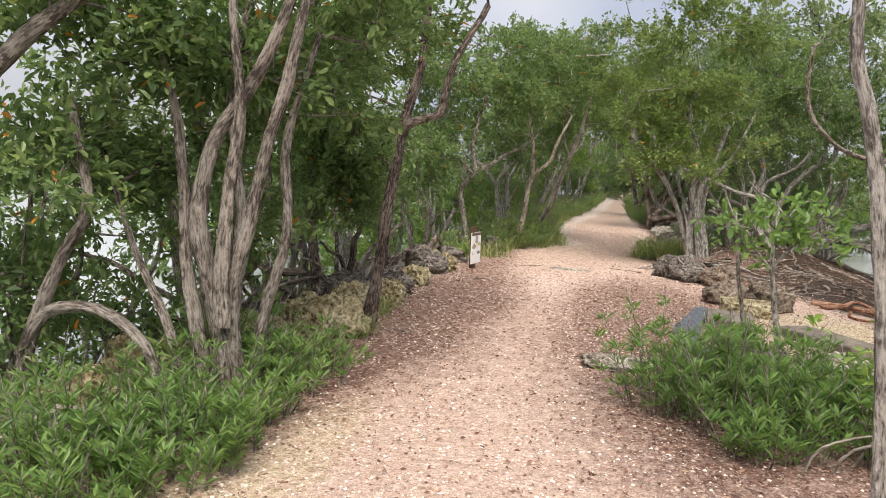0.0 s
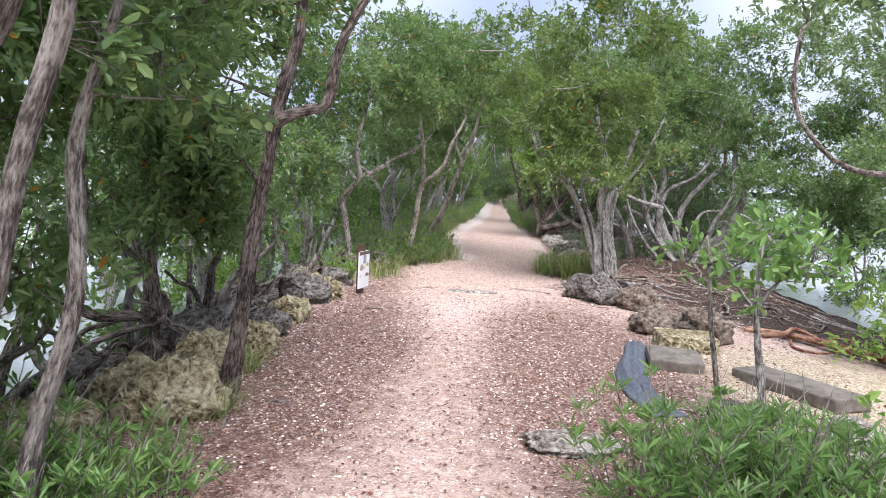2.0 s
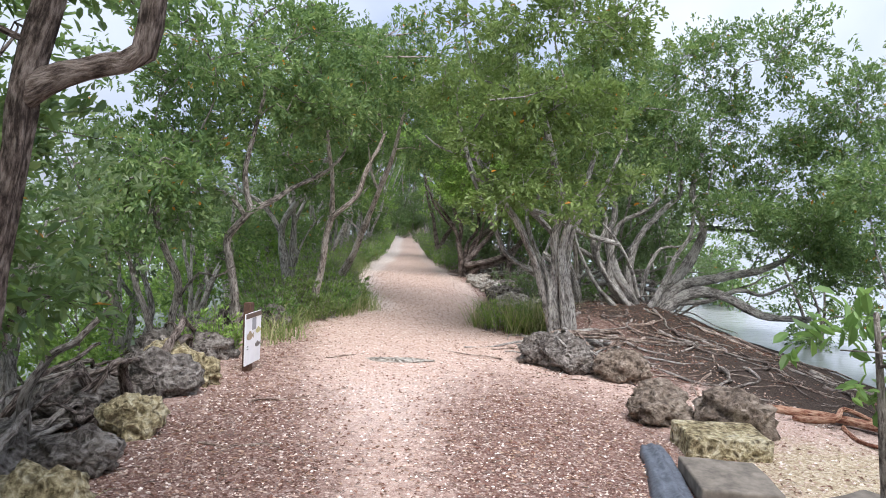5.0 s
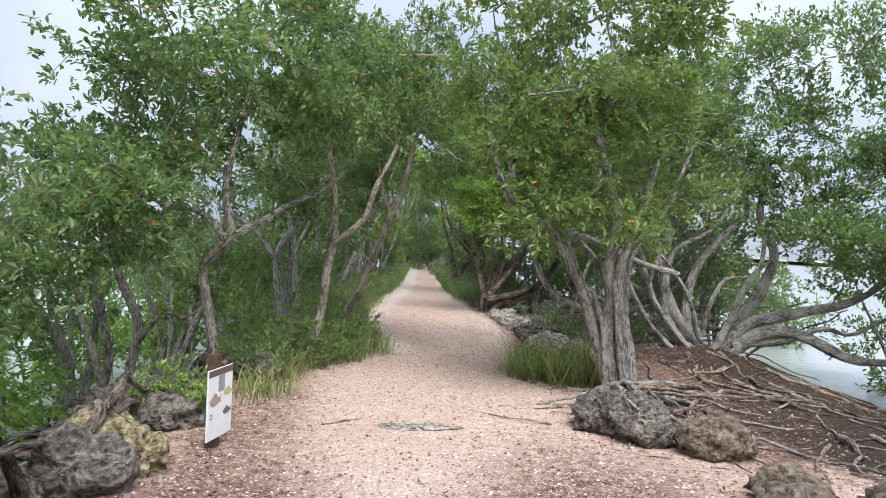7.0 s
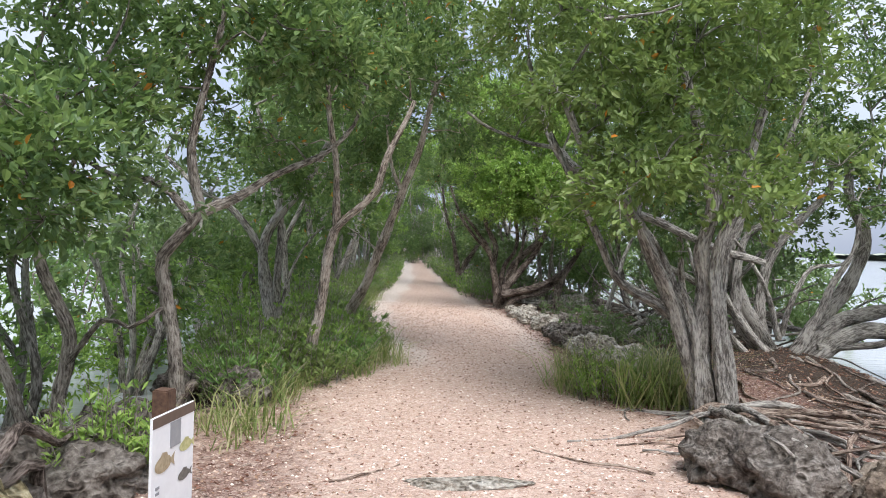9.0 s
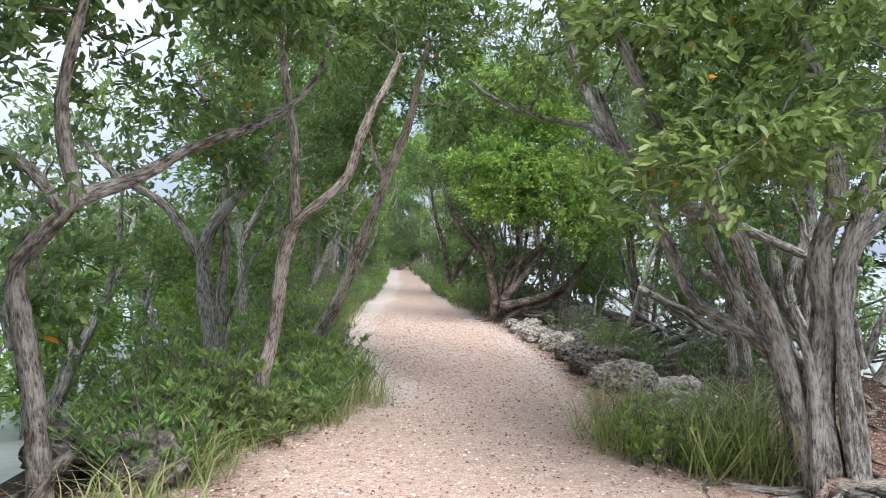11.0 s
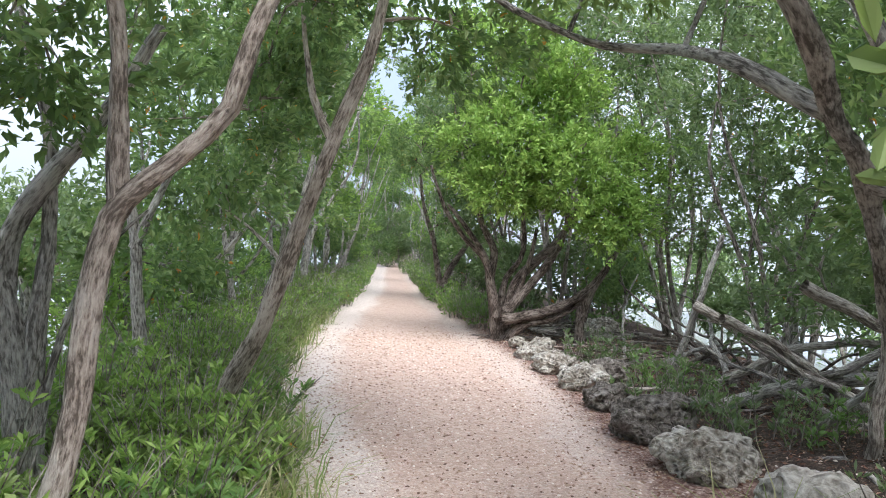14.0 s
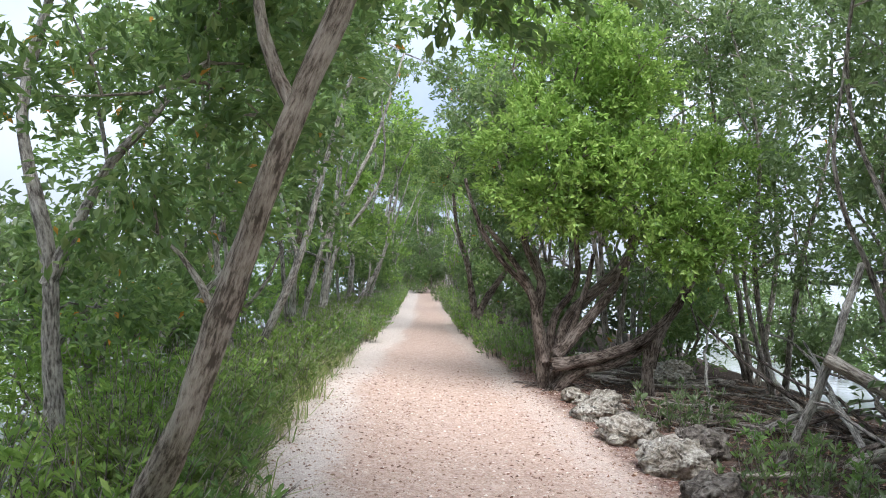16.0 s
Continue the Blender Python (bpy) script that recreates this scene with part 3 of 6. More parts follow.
# ---- named trees along the path ----
tree("buttonwood_tree", (-2.28, 3.85, -0.12),
     [([(-2.28, 3.85, -0.15), (-2.36, 3.85, 0.5), (-2.46, 3.8, 1.1), (-2.38, 3.8, 1.57), (-2.16, 3.8, 1.86), (-1.98, 3.75, 2.1), (-1.8, 3.8, 2.6)], 0.062, 0.028),
      ([(-2.22, 3.88, -0.15), (-2.26, 3.85, 0.6), (-2.13, 3.8, 1.1), (-2.02, 3.8, 1.58), (-1.9, 3.8, 1.97), (-1.82, 3.8, 2.3), (-1.7, 3.9, 2.9)], 0.05, 0.025),
      ([(-2.34, 3.95, -0.1), (-2.42, 4.05, 0.6), (-2.36, 4.1, 1.2), (-2.5, 4.2, 1.9), (-2.4, 4.3, 2.6)], 0.042, 0.02),
      ([(-2.18, 3.95, -0.1), (-2.2, 4.1, 0.5), (-2.1, 4.2, 1.0), (-2.16, 4.3, 1.6), (-2.0, 4.4, 2.3)], 0.036, 0.018),
      ([(-2.45, 3.8, -0.1), (-2.7, 3.8, 0.5), (-2.95, 3.85, 0.9), (-3.2, 3.9, 1.5)], 0.035, 0.016),
      ([(-2.38, 3.85, -0.1), (-2.56, 3.85, 0.8), (-2.64, 3.9, 1.35), (-2.68, 3.9, 1.7), (-2.9, 4.0, 2.3)], 0.045, 0.02),
      ([(-2.3, 3.8, 0.5), (-2.25, 3.75, 1.28), (-2.18, 3.75, 1.75), (-2.2, 3.7, 2.4)], 0.05, 0.02)],
     [(-2.5, 4.2, 2.15, 0.7, 0.7, 0.45, 190), (-2.9, 4.5, 1.55, 0.5, 0.5, 0.35, 110), (-1.9, 4.2, 2.9, 0.8, 0.8, 0.4, 170), (-3.1, 3.6, 2.6, 0.8, 0.8, 0.5, 150), (-2.7, 4.8, 1.1, 0.3, 0.4, 0.3, 60), (-2.2, 4.9, 2.2, 0.6, 0.5, 0.5, 130), (-3.0, 4.9, 2.0, 0.6, 0.6, 0.5, 150), (-2.4, 4.6, 3.5, 1.0, 0.9, 0.5, 170)],
     11, "many-stemmed buttonwood tree with shaggy grey-brown bark", bark=BARK, roots=5, rough=0.18, sides=16)
tree("buttonwood_tree", (-3.45, 3.4, -0.5),
     [([(-3.48, 3.4, -0.6), (-3.44, 3.4, -0.1), (-3.32, 3.4, 0.4), (-3.11, 3.45, 0.91), (-3.0, 3.5, 1.2), (-3.1, 3.5, 1.8)], 0.05, 0.02),
      ([(-3.75, 3.2, 0.9), (-3.48, 3.2, 1.7), (-3.25, 3.3, 2.05), (-2.98, 3.4, 2.3), (-2.7, 3.5, 2.6)], 0.075, 0.03),
      ([(-3.36, 3.4, 0.3), (-3.2, 3.4, 0.56), (-2.87, 3.45, 0.6), (-2.6, 3.5, 0.4), (-2.5, 3.5, 0.1)], 0.035, 0.03),
      ([(-3.44, 3.4, -0.3), (-3.75, 3.3, 0.4), (-3.75, 3.2, 0.95)], 0.07, 0.07)],
     [(-3.4, 3.6, 1.5, 0.6, 0.6, 0.4, 170), (-3.3, 3.9, 2.4, 0.8, 0.8, 0.45, 190), (-3.7, 3.9, 0.75, 0.4, 0.5, 0.35, 90)],
     12, "leaning buttonwood tree with an arching low limb", bark=BARK, roots=3)
tree("buttonwood_tree", (-2.25, 6.2, -0.1),
     [([(-2.27, 6.22, -0.12), (-2.2, 6.2, 0.4), (-2.14, 6.2, 0.85), (-2.09, 6.2, 1.2), (-2.01, 6.2, 1.67), (-1.99, 6.2, 1.85), (-1.92, 6.2, 2.11), (-1.85, 6.2, 2.4), (-1.8, 6.2, 3.0)], 0.06, 0.028),
      ([(-1.99, 6.2, 1.83), (-1.88, 6.2, 1.90), (-1.76, 6.2, 1.93), (-1.65, 6.2, 1.97), (-1.62, 6.2, 2.15), (-1.55, 6.2, 2.4), (-1.3, 6.3, 2.9)], 0.04, 0.022)],
     [(-2.4, 6.4, 2.9, 0.8, 0.8, 0.4, 150), (-1.5, 6.5, 3.3, 0.7, 0.8, 0.3, 45), (-2.75, 6.9, 1.7, 0.5, 0.6, 0.45, 150), (-2.6, 6.0, 2.2, 0.4, 0.4, 0.3, 80), (-3.0, 6.6, 1.3, 0.4, 0.4, 0.35, 110), (-2.1, 6.9, 3.9, 0.9, 0.9, 0.5, 70), (-3.2, 6.3, 2.6, 0.6, 0.6, 0.5, 130)],
     13, "slender dark forked buttonwood trunk with a sideways elbow limb", bark=BARK_DARK, roots=5)
tree("mangrove_tree", (-3.1, 7.0, -0.35),
     [([(-3.12, 7.0, -0.4), (-3.16, 7.0, 0.44), (-3.2, 7.0, 0.88), (-3.18, 7.0, 1.55), (-3.22, 7.0, 1.86), (-2.99, 7.0, 2.18), (-2.92, 7.0, 2.52), (-2.9, 7.1, 3.0)], 0.05, 0.02),
      ([(-2.75, 7.0, -0.15), (-2.83, 7.0, 0.16), (-3.08, 7.0, 0.32), (-3.18, 7.0, 0.68)], 0.03, 0.03),
      ([(-4.2, 7.0, 0.55), (-3.85, 7.0, 0.4), (-3.61, 7.0, 0.29), (-3.24, 7.0, 0.31), (-3.05, 7.05, 0.0)], 0.035, 0.05),
      ([(-3.1, 7.0, 0.3), (-3.4, 7.3, 0.7), (-3.75, 7.6, 0.8), (-4.1, 7.7, 1.2)], 0.04, 0.018),
      ([(-3.0, 7.1, -0.2), (-2.9, 7.6, 0.1), (-3.0, 8.1, 0.05), (-3.2, 8.6, -0.2)], 0.035, 0.02)],
     [(-3.2, 7.3, 1.6, 0.7, 0.7, 0.5, 210), (-3.0, 7.3, 2.6, 0.8, 0.8, 0.45, 170), (-3.9, 7.7, 1.3, 0.6, 0.6, 0.4, 130), (-2.9, 7.6, 1.15, 0.4, 0.5, 0.3, 90)],
     14, "twisted mangrove tree with tangled low branches", bark=BARK_DARK, roots=6)
tree("mangrove_tree", (-3.45, 12.3, -0.4),
     [([(-3.46, 12.3, -0.45), (-3.45, 12.3, 0.16), (-3.38, 12.3, 0.6), (-3.56, 12.3, 1.03), (-3.65, 12.3, 1.5), (-3.5, 12.4, 2.3)], 0.055, 0.022),
      ([(-3.55, 12.3, -0.4), (-3.74, 12.3, 0.26), (-3.87, 12.3, 0.6), (-4.1, 12.4, 1.3)], 0.045, 0.018),
      ([(-3.42, 12.3, 0.4), (-3.1, 12.1, 0.75), (-2.9, 12.0, 0.72), (-2.7, 12.0, 0.85)], 0.022, 0.01)],
     [(-3.6, 12.2, 2.1, 0.8, 0.8, 0.5, 210), (-4.1, 12.3, 1.5, 0.7, 0.7, 0.5, 190), (-3.4, 12.6, 3.0, 0.9, 0.9, 0.45, 180), (-3.3, 11.4, 1.7, 0.5, 0.5, 0.4, 120), (-2.9, 11.6, 3.2, 0.7, 0.7, 0.45, 120), (-3.5, 11.8, 3.9, 0.9, 0.9, 0.45, 130), (-3.9, 11.4, 1.0, 0.5, 0.5, 0.4, 120)],
     15, "grey mangrove tree with two thin trunks", bark=BARK, roots=6)
tree("buttonwood_tree", (-2.82, 12.8, -0.2),
     [([(-2.8, 12.8, -0.25), (-2.86, 12.8, 0.44), (-2.95, 12.8, 0.91), (-2.97, 12.8, 1.14), (-2.73, 12.8, 1.44), (-2.74, 12.8, 1.6), (-2.79, 12.8, 1.92), (-2.73, 12.8, 2.25), (-2.6, 12.8, 2.8)], 0.058, 0.02),
      ([(-2.73, 12.8, 1.44), (-2.5, 13.0, 1.58), (-2.3, 13.15, 1.74), (-2.1, 13.3, 1.86), (-1.9, 13.5, 2.0), (-1.7, 13.6, 2.25), (-1.6, 13.7, 2.6)], 0.034, 0.012),
      ([(-2.78, 12.8, 1.4), (-2.92, 12.8, 1.58), (-3.09, 12.8, 1.68), (-3.33, 12.8, 1.69), (-3.7, 12.8, 1.9)], 0.03, 0.014)],
     [(-2.5, 12.9, 2.9, 0.9, 0.8, 0.42, 170), (-1.9, 13.2, 2.7, 0.7, 0.7, 0.3, 100), (-3.4, 12.9, 2.4, 0.6, 0.6, 0.3, 60), (-3.1, 13.4, 1.1, 0.4, 0.4, 0.3, 50), (-2.4, 13.3, 3.7, 1.0, 0.9, 0.5, 200), (-3.2, 13.6, 3.2, 0.6, 0.6, 0.4, 80), (-2.6, 13.6, 2.2, 0.4, 0.4, 0.3, 35), (-1.85, 13.4, 2.65, 0.4, 0.4, 0.25, 60)],
     16, "pale grey buttonwood tree with a crooked elbow trunk", bark=BARK, roots=5)
tree("buttonwood_tree", (-2.15, 14.2, -0.05),
     [([(-2.18, 14.2, -0.1), (-2.04, 14.2, 0.41), (-1.97, 14.2, 0.86), (-1.92, 14.2, 1.27), (-1.85, 14.2, 1.43), (-1.7, 14.2, 1.56), (-1.54, 14.2, 1.74), (-1.46, 14.2, 2.0), (-1.2, 14.3, 2.6)], 0.058, 0.022),
      ([(-1.87, 14.2, 1.40), (-1.88, 14.2, 1.59), (-1.9, 14.2, 2.01), (-1.98, 14.2, 2.45), (-2.0, 14.3, 3.0)], 0.034, 0.018)],
     [(-1.9, 14.5, 3.0, 0.8, 0.8, 0.5, 190), (-1.2, 14.7, 3.1, 0.8, 0.8, 0.4, 150), (-2.3, 14.7, 2.0, 0.45, 0.5, 0.4, 110), (-1.6, 14.8, 3.9, 1.0, 0.9, 0.6, 240), (-1.1, 15.0, 3.9, 0.9, 0.8, 0.5, 180), (-2.3, 15.0, 3.2, 0.7, 0.6, 0.6, 180)],
     17, "slender brown buttonwood trunk forking above head height", bark=BARK_TAN, roots=4, dense=1.0)
tree("buttonwood_tree", (-2.1, 16.4, -0.05),
     [([(-2.12, 16.5, -0.1), (-1.95, 16.25, 0.32), (-1.72, 16.0, 0.72), (-1.62, 15.9, 0.98), (-1.52, 15.85, 1.25), (-1.45, 15.8, 1.45), (-1.36, 15.7, 1.68), (-1.27, 15.7, 1.94), (-1.19, 15.7, 2.15), (-1.1, 15.7, 2.45), (-0.95, 15.8, 3.1)], 0.064, 0.024),
      ([(-1.3, 15.7, 1.85), (-1.42, 15.75, 2.1), (-1.5, 15.8, 2.6)], 0.022, 0.012)],
     [(-1.0, 16.0, 3.2, 0.9, 0.9, 0.45, 210), (-1.6, 16.3, 2.8, 0.6, 0.7, 0.4, 130), (-2.2, 16.6, 2.0, 0.5, 0.6, 0.5, 130), (-0.8, 16.3, 4.1, 1.0, 0.9, 0.7, 260), (-1.6, 16.6, 3.9, 0.9, 0.9, 0.7, 240), (-0.8, 16.0, 2.6, 0.35, 0.4, 0.25, 70), (-1.9, 17.2, 2.4, 0.5, 0.6, 0.5, 160)],
     18, "leaning buttonwood trunk with furrowed red-brown bark", bark=BARK_TAN, roots=3, dense=1.0)
tree("buttonwood_tree", (-2.65, 15.2, -0.2),
     [([(-2.62, 15.2, -0.25), (-2.67, 15.2, 0.5), (-2.74, 15.2, 0.97), (-2.71, 15.2, 1.29), (-2.55, 15.2, 1.55), (-2.35, 15.2, 1.78), (-2.1, 15.3, 2.3)], 0.066, 0.024),
      ([(-2.58, 15.2, -0.2), (-2.58, 15.2, 0.77), (-2.57, 15.25, 1.23), (-2.6, 15.3, 1.74), (-2.7, 15.3, 2.1), (-2.9, 15.4, 2.7)], 0.050, 0.02),
      ([(-2.6, 15.2, 0.45), (-2.75, 15.2, 1.11), (-3.03, 15.2, 1.53), (-3.39, 15.2, 1.75), (-3.8, 15.3, 2.1)], 0.045, 0.018),
      ([(-2.55, 15.2, 0.3), (-2.48, 15.2, 0.8), (-2.3, 15.2, 1.2), (-2.1, 15.2, 1.42)], 0.022, 0.008)],
     [(-2.3, 15.6, 2.9, 0.6, 0.6, 0.4, 90), (-3.5, 15.4, 2.3, 0.6, 0.5, 0.3, 60), (-3.3, 16.0, 1.1, 0.5, 0.5, 0.3, 70), (-2.4, 16.0, 3.6, 0.7, 0.7, 0.5, 120)],
     19, "pair of pale grey buttonwood trunks rising from the shrubs", bark=BARK_GREY, roots=3, dense=1.0)
tree("buttonwood_tree", (-2.85, 17.4, -0.2),
     [([(-2.83, 17.4, -0.25), (-2.86, 17.4, 0.6), (-2.91, 17.4, 1.37), (-3.08, 17.4, 2.1), (-3.0, 17.5, 2.9)], 0.055, 0.02),
      ([(-2.9, 17.4, 1.18), (-2.66, 17.4, 1.74), (-2.4, 17.4, 2.11), (-2.1, 17.5, 2.6)], 0.035, 0.016)],
     [(-2.6, 17.6, 3.3, 1.0, 1.0, 0.5, 150), (-3.3, 17.6, 2.4, 0.6, 0.6, 0.4, 70), (-2.0, 17.8, 2.9, 0.6, 0.7, 0.4, 100), (-2.9, 18.0, 1.2, 0.5, 0.5, 0.3, 70), (-2.3, 18.0, 4.4, 1.2, 1.0, 0.7, 280), (-1.6, 18.2, 3.6, 0.7, 0.8, 0.6, 180), (-3.2, 18.0, 3.6, 0.6, 0.6, 0.5, 100)],
     20, "grey forked buttonwood tree among green shrubs", bark=BARK_GREY, roots=3, dense=1.0)

# right-hand trees
tree("buttonwood_tree", (1.15, 12.95, 0.0),
     [([(1.15, 12.92, -0.1), (1.09, 12.9, 0.12), (1.02, 12.9, 0.63), (1.03, 12.9, 1.02), (1.0, 12.9, 1.32), (1.08, 12.9, 1.67), (0.95, 12.9, 2.2), (0.8, 13.0, 2.8)], 0.066, 0.028),
      ([(1.28, 12.85, -0.1), (1.24, 12.85, 0.13), (1.17, 12.85, 0.65), (1.10, 12.85, 1.07), (1.13, 12.85, 1.37), (1.3, 12.9, 1.8), (1.5, 13.0, 2.4)], 0.060, 0.026),
      ([(1.08, 12.95, -0.05), (1.04, 12.95, 0.19), (0.91, 12.95, 0.62), (0.79, 12.95, 1.01), (0.69, 12.95, 1.18), (0.53, 12.95, 1.48), (0.35, 12.95, 1.73), (0.1, 12.95, 2.05), (-0.1, 13.0, 2.5)], 0.058, 0.024),
      ([(1.1, 13.1, 0.0), (1.04, 13.2, 0.41), (0.91, 13.2, 0.77), (0.49, 13.2, 1.03), (0.29, 13.2, 1.38), (0.12, 13.2, 1.71), (-0.1, 13.3, 2.2)], 0.042, 0.018),
      ([(1.20, 12.78, -0.05), (1.14, 12.80, 0.4), (1.09, 12.81, 0.8), (1.06, 12.83, 1.15)], 0.042, 0.022),
      ([(1.02, 12.84, -0.02), (1.0, 12.86, 0.35), (0.95, 12.87, 0.75), (0.86, 12.9, 1.05)], 0.036, 0.02),
      ([(1.34, 12.95, -0.05), (1.29, 12.95, 0.4), (1.2, 12.95, 0.85), (1.22, 12.95, 1.25), (1.4, 13.1, 1.7)], 0.038, 0.018),
      ([(1.02, 12.9, 0.9), (1.3, 13.0, 1.5), (1.6, 13.0, 1.9), (1.9, 13.1, 2.6)], 0.036, 0.016),
      ([(1.2, 13.1, 0.3), (1.0, 13.6, 0.9), (0.8, 13.85, 1.55), (1.1, 14.2, 2.0), (1.3, 14.4, 2.7)], 0.038, 0.016)],
     [(0.5, 12.9, 3.0, 1.0, 0.9, 0.6, 260), (1.4, 13.0, 2.9, 0.8, 0.8, 0.55, 200), (0.35, 12.6, 2.1, 0.45, 0.45, 0.35, 120), (1.6, 12.6, 2.1, 0.5, 0.5, 0.4, 60), (0.6, 13.0, 4.1, 1.2, 1.0, 0.7, 330), (1.6, 13.2, 3.9, 1.0, 0.9, 0.7, 280), (0.3, 13.2, 4.9, 0.9, 0.9, 0.5, 170), (0.15, 12.8, 2.6, 0.5, 0.5, 0.4, 130), (0.45, 12.45, 1.85, 0.4, 0.35, 0.3, 60), (0.95, 12.3, 1.8, 0.4, 0.3, 0.3, 60), (1.5, 13.6, 2.0, 0.5, 0.5, 0.4, 60), (1.1, 12.5, 2.4, 0.5, 0.4, 0.4, 60)],
     21, "clump of shaggy buttonwood trunks with leaning limbs over the path", bark=BARK_GREY, leaf=LEAF_OLIVE, roots=11, rough=0.22, sides=18, dense=0.95)
tree("buttonwood_tree", (2.06, 15.68, 0.0),
     [([(2.06, 15.68, -0.1), (2.04, 15.66, 0.22), (1.74, 15.4, 0.88), (1.41, 15.05, 1.31), (0.91, 14.5, 1.66), (0.56, 14.15, 1.83), (0.08, 13.6, 2.01), (-0.07, 13.75, 2.36), (-0.22, 13.8, 2.91)], 0.062, 0.022),
      ([(0.56, 14.15, 1.83), (0.36, 14.55, 2.1), (0.34, 15.3, 2.36), (0.05, 15.6, 2.45), (-0.35, 15.55, 2.58), (-0.6, 15.6, 2.75)], 0.038, 0.014),
      ([(0.91, 14.50, 1.66), (1.3, 14.6, 1.55), (1.75, 14.5, 1.35), (2.3, 14.5, 1.2)], 0.036, 0.03)],
     [(-0.1, 13.6, 3.3, 0.7, 0.8, 0.4, 110), (0.0, 15.6, 3.0, 0.8, 0.7, 0.35, 90), (0.9, 14.6, 2.9, 0.6, 0.6, 0.35, 80), (0.5, 14.9, 3.9, 0.9, 0.8, 0.5, 150)],
     29, "long grey buttonwood trunk leaning across towards the path", bark=BARK_GREY, leaf=LEAF_OLIVE, roots=5, rough=0.16, sides=14)
tree("buttonwood_tree", (2.85, 15.55, 0.0),
     [([(3.0, 15.5, 0.0), (2.75, 15.5, 0.45), (2.56, 15.5, 0.75), (2.41, 15.5, 1.27), (2.5, 15.5, 1.7), (2.3, 15.6, 2.5)], 0.085, 0.03),
      ([(3.1, 15.5, 0.0), (3.4, 15.5, 0.45), (3.69, 15.5, 0.83), (3.96, 15.5, 1.48), (3.75, 15.5, 2.04), (3.9, 15.6, 2.7)], 0.10, 0.032),
      ([(3.2, 15.45, 0.1), (3.55, 15.4, 0.5), (3.95, 15.4, 0.65), (4.99, 15.4, 0.89), (5.7, 15.5, 1.3)], 0.11, 0.035),
      ([(3.3, 15.4, 0.1), (3.7, 15.2, 0.45), (4.07, 15.1, 0.48), (4.81, 15.0, 0.17), (5.5, 14.9, 0.15)], 0.10, 0.04),
      ([(2.75, 15.5, 0.2), (2.5, 15.5, 0.6), (2.25, 15.5, 0.95), (2.07, 15.5, 1.67), (1.85, 15.5, 2.0), (1.6, 15.6, 2.6)], 0.08, 0.025),
      ([(2.9, 15.6, 0.2), (2.83, 15.6, 0.72), (2.95, 15.6, 1.29), (3.3, 15.6, 1.74), (3.6, 15.6, 2.1), (3.5, 15.7, 2.8)], 0.08, 0.025),
      ([(2.6, 15.3, 0.1), (2.2, 15.2, 0.5), (1.9, 15.1, 0.95), (1.75, 15.1, 1.4)], 0.045, 0.015),
      ([(2.85, 15.35, 0.15), (2.5, 15.4, 0.45), (2.43, 15.4, 0.95), (2.55, 15.4, 1.5), (3.0, 15.4, 1.75), (3.3, 15.5, 2.1), (3.4, 15.6, 2.6)], 0.062, 0.02),
      ([(2.75, 15.3, 0.2), (2.35, 15.3, 0.68), (2.2, 15.3, 1.05), (2.32, 15.3, 1.5), (2.1, 15.3, 1.95), (2.0, 15.4, 2.4)], 0.048, 0.016),
      ([(2.9, 15.3, 0.35), (2.68, 15.2, 0.9), (2.5, 15.2, 1.2), (2.2, 15.1, 1.5)], 0.034, 0.012),
      ([(2.95, 15.35, 0.4), (2.98, 15.2, 0.8), (3.18, 15.2, 1.15), (3.52, 15.2, 1.2), (3.8, 15.2, 1.45)], 0.036, 0.012),
      ([(3.1, 15.3, 0.2), (3.3, 15.2, 0.65), (3.38, 15.1, 1.0), (3.62, 15.1, 1.42), (3.6, 15.1, 1.9)], 0.05, 0.016),
      ([(3.35, 15.3, 0.25), (3.9, 15.1, 0.35), (4.4, 15.0, 0.55), (4.8, 15.0, 0.5), (5.3, 15.0, 0.75)], 0.05, 0.018)],
     [(2.3, 15.5, 3.1, 1.0, 0.9, 0.6, 260), (3.5, 15.6, 3.1, 1.1, 1.0, 0.6, 280), (4.6, 15.4, 2.2, 0.9, 0.9, 0.55, 240), (5.5, 15.4, 1.6, 0.7, 0.8, 0.4, 170), (1.9, 15.3, 2.3, 0.6, 0.6, 0.5, 170), (3.2, 15.2, 2.3, 0.7, 0.6, 0.3, 110), (2.4, 15.7, 4.1, 1.0, 0.9, 0.6, 260), (3.6, 15.8, 4.1, 1.0, 0.9, 0.55, 260), (4.7, 15.7, 3.2, 0.9, 0.9, 0.55, 240), (5.7, 15.4, 2.7, 0.9, 0.8, 0.6, 260), (6.4, 15.0, 2.1, 0.7, 0.7, 0.5, 180), (4.7, 14.8, 4.2, 1.0, 0.8, 0.5, 240), (5.8, 14.6, 3.5, 0.9, 0.8, 0.5, 240), (6.7, 14.8, 2.9, 0.8, 0.8, 0.5, 200), (1.6, 15.2, 1.7, 0.4, 0.4, 0.4, 110), (4.2, 14.6, 1.75, 0.6, 0.5, 0.3, 150), (5.4, 14.6, 1.6, 0.6, 0.6, 0.4, 140), (5.0, 14.6, 1.2, 0.7, 0.6, 0.3, 130), (6.2, 14.6, 1.1, 0.7, 0.6, 0.35, 150)],
     22, "sprawling old buttonwood tree with thick snaking limbs", bark=BARK_GREY, roots=14, rough=0.14, sides=12)
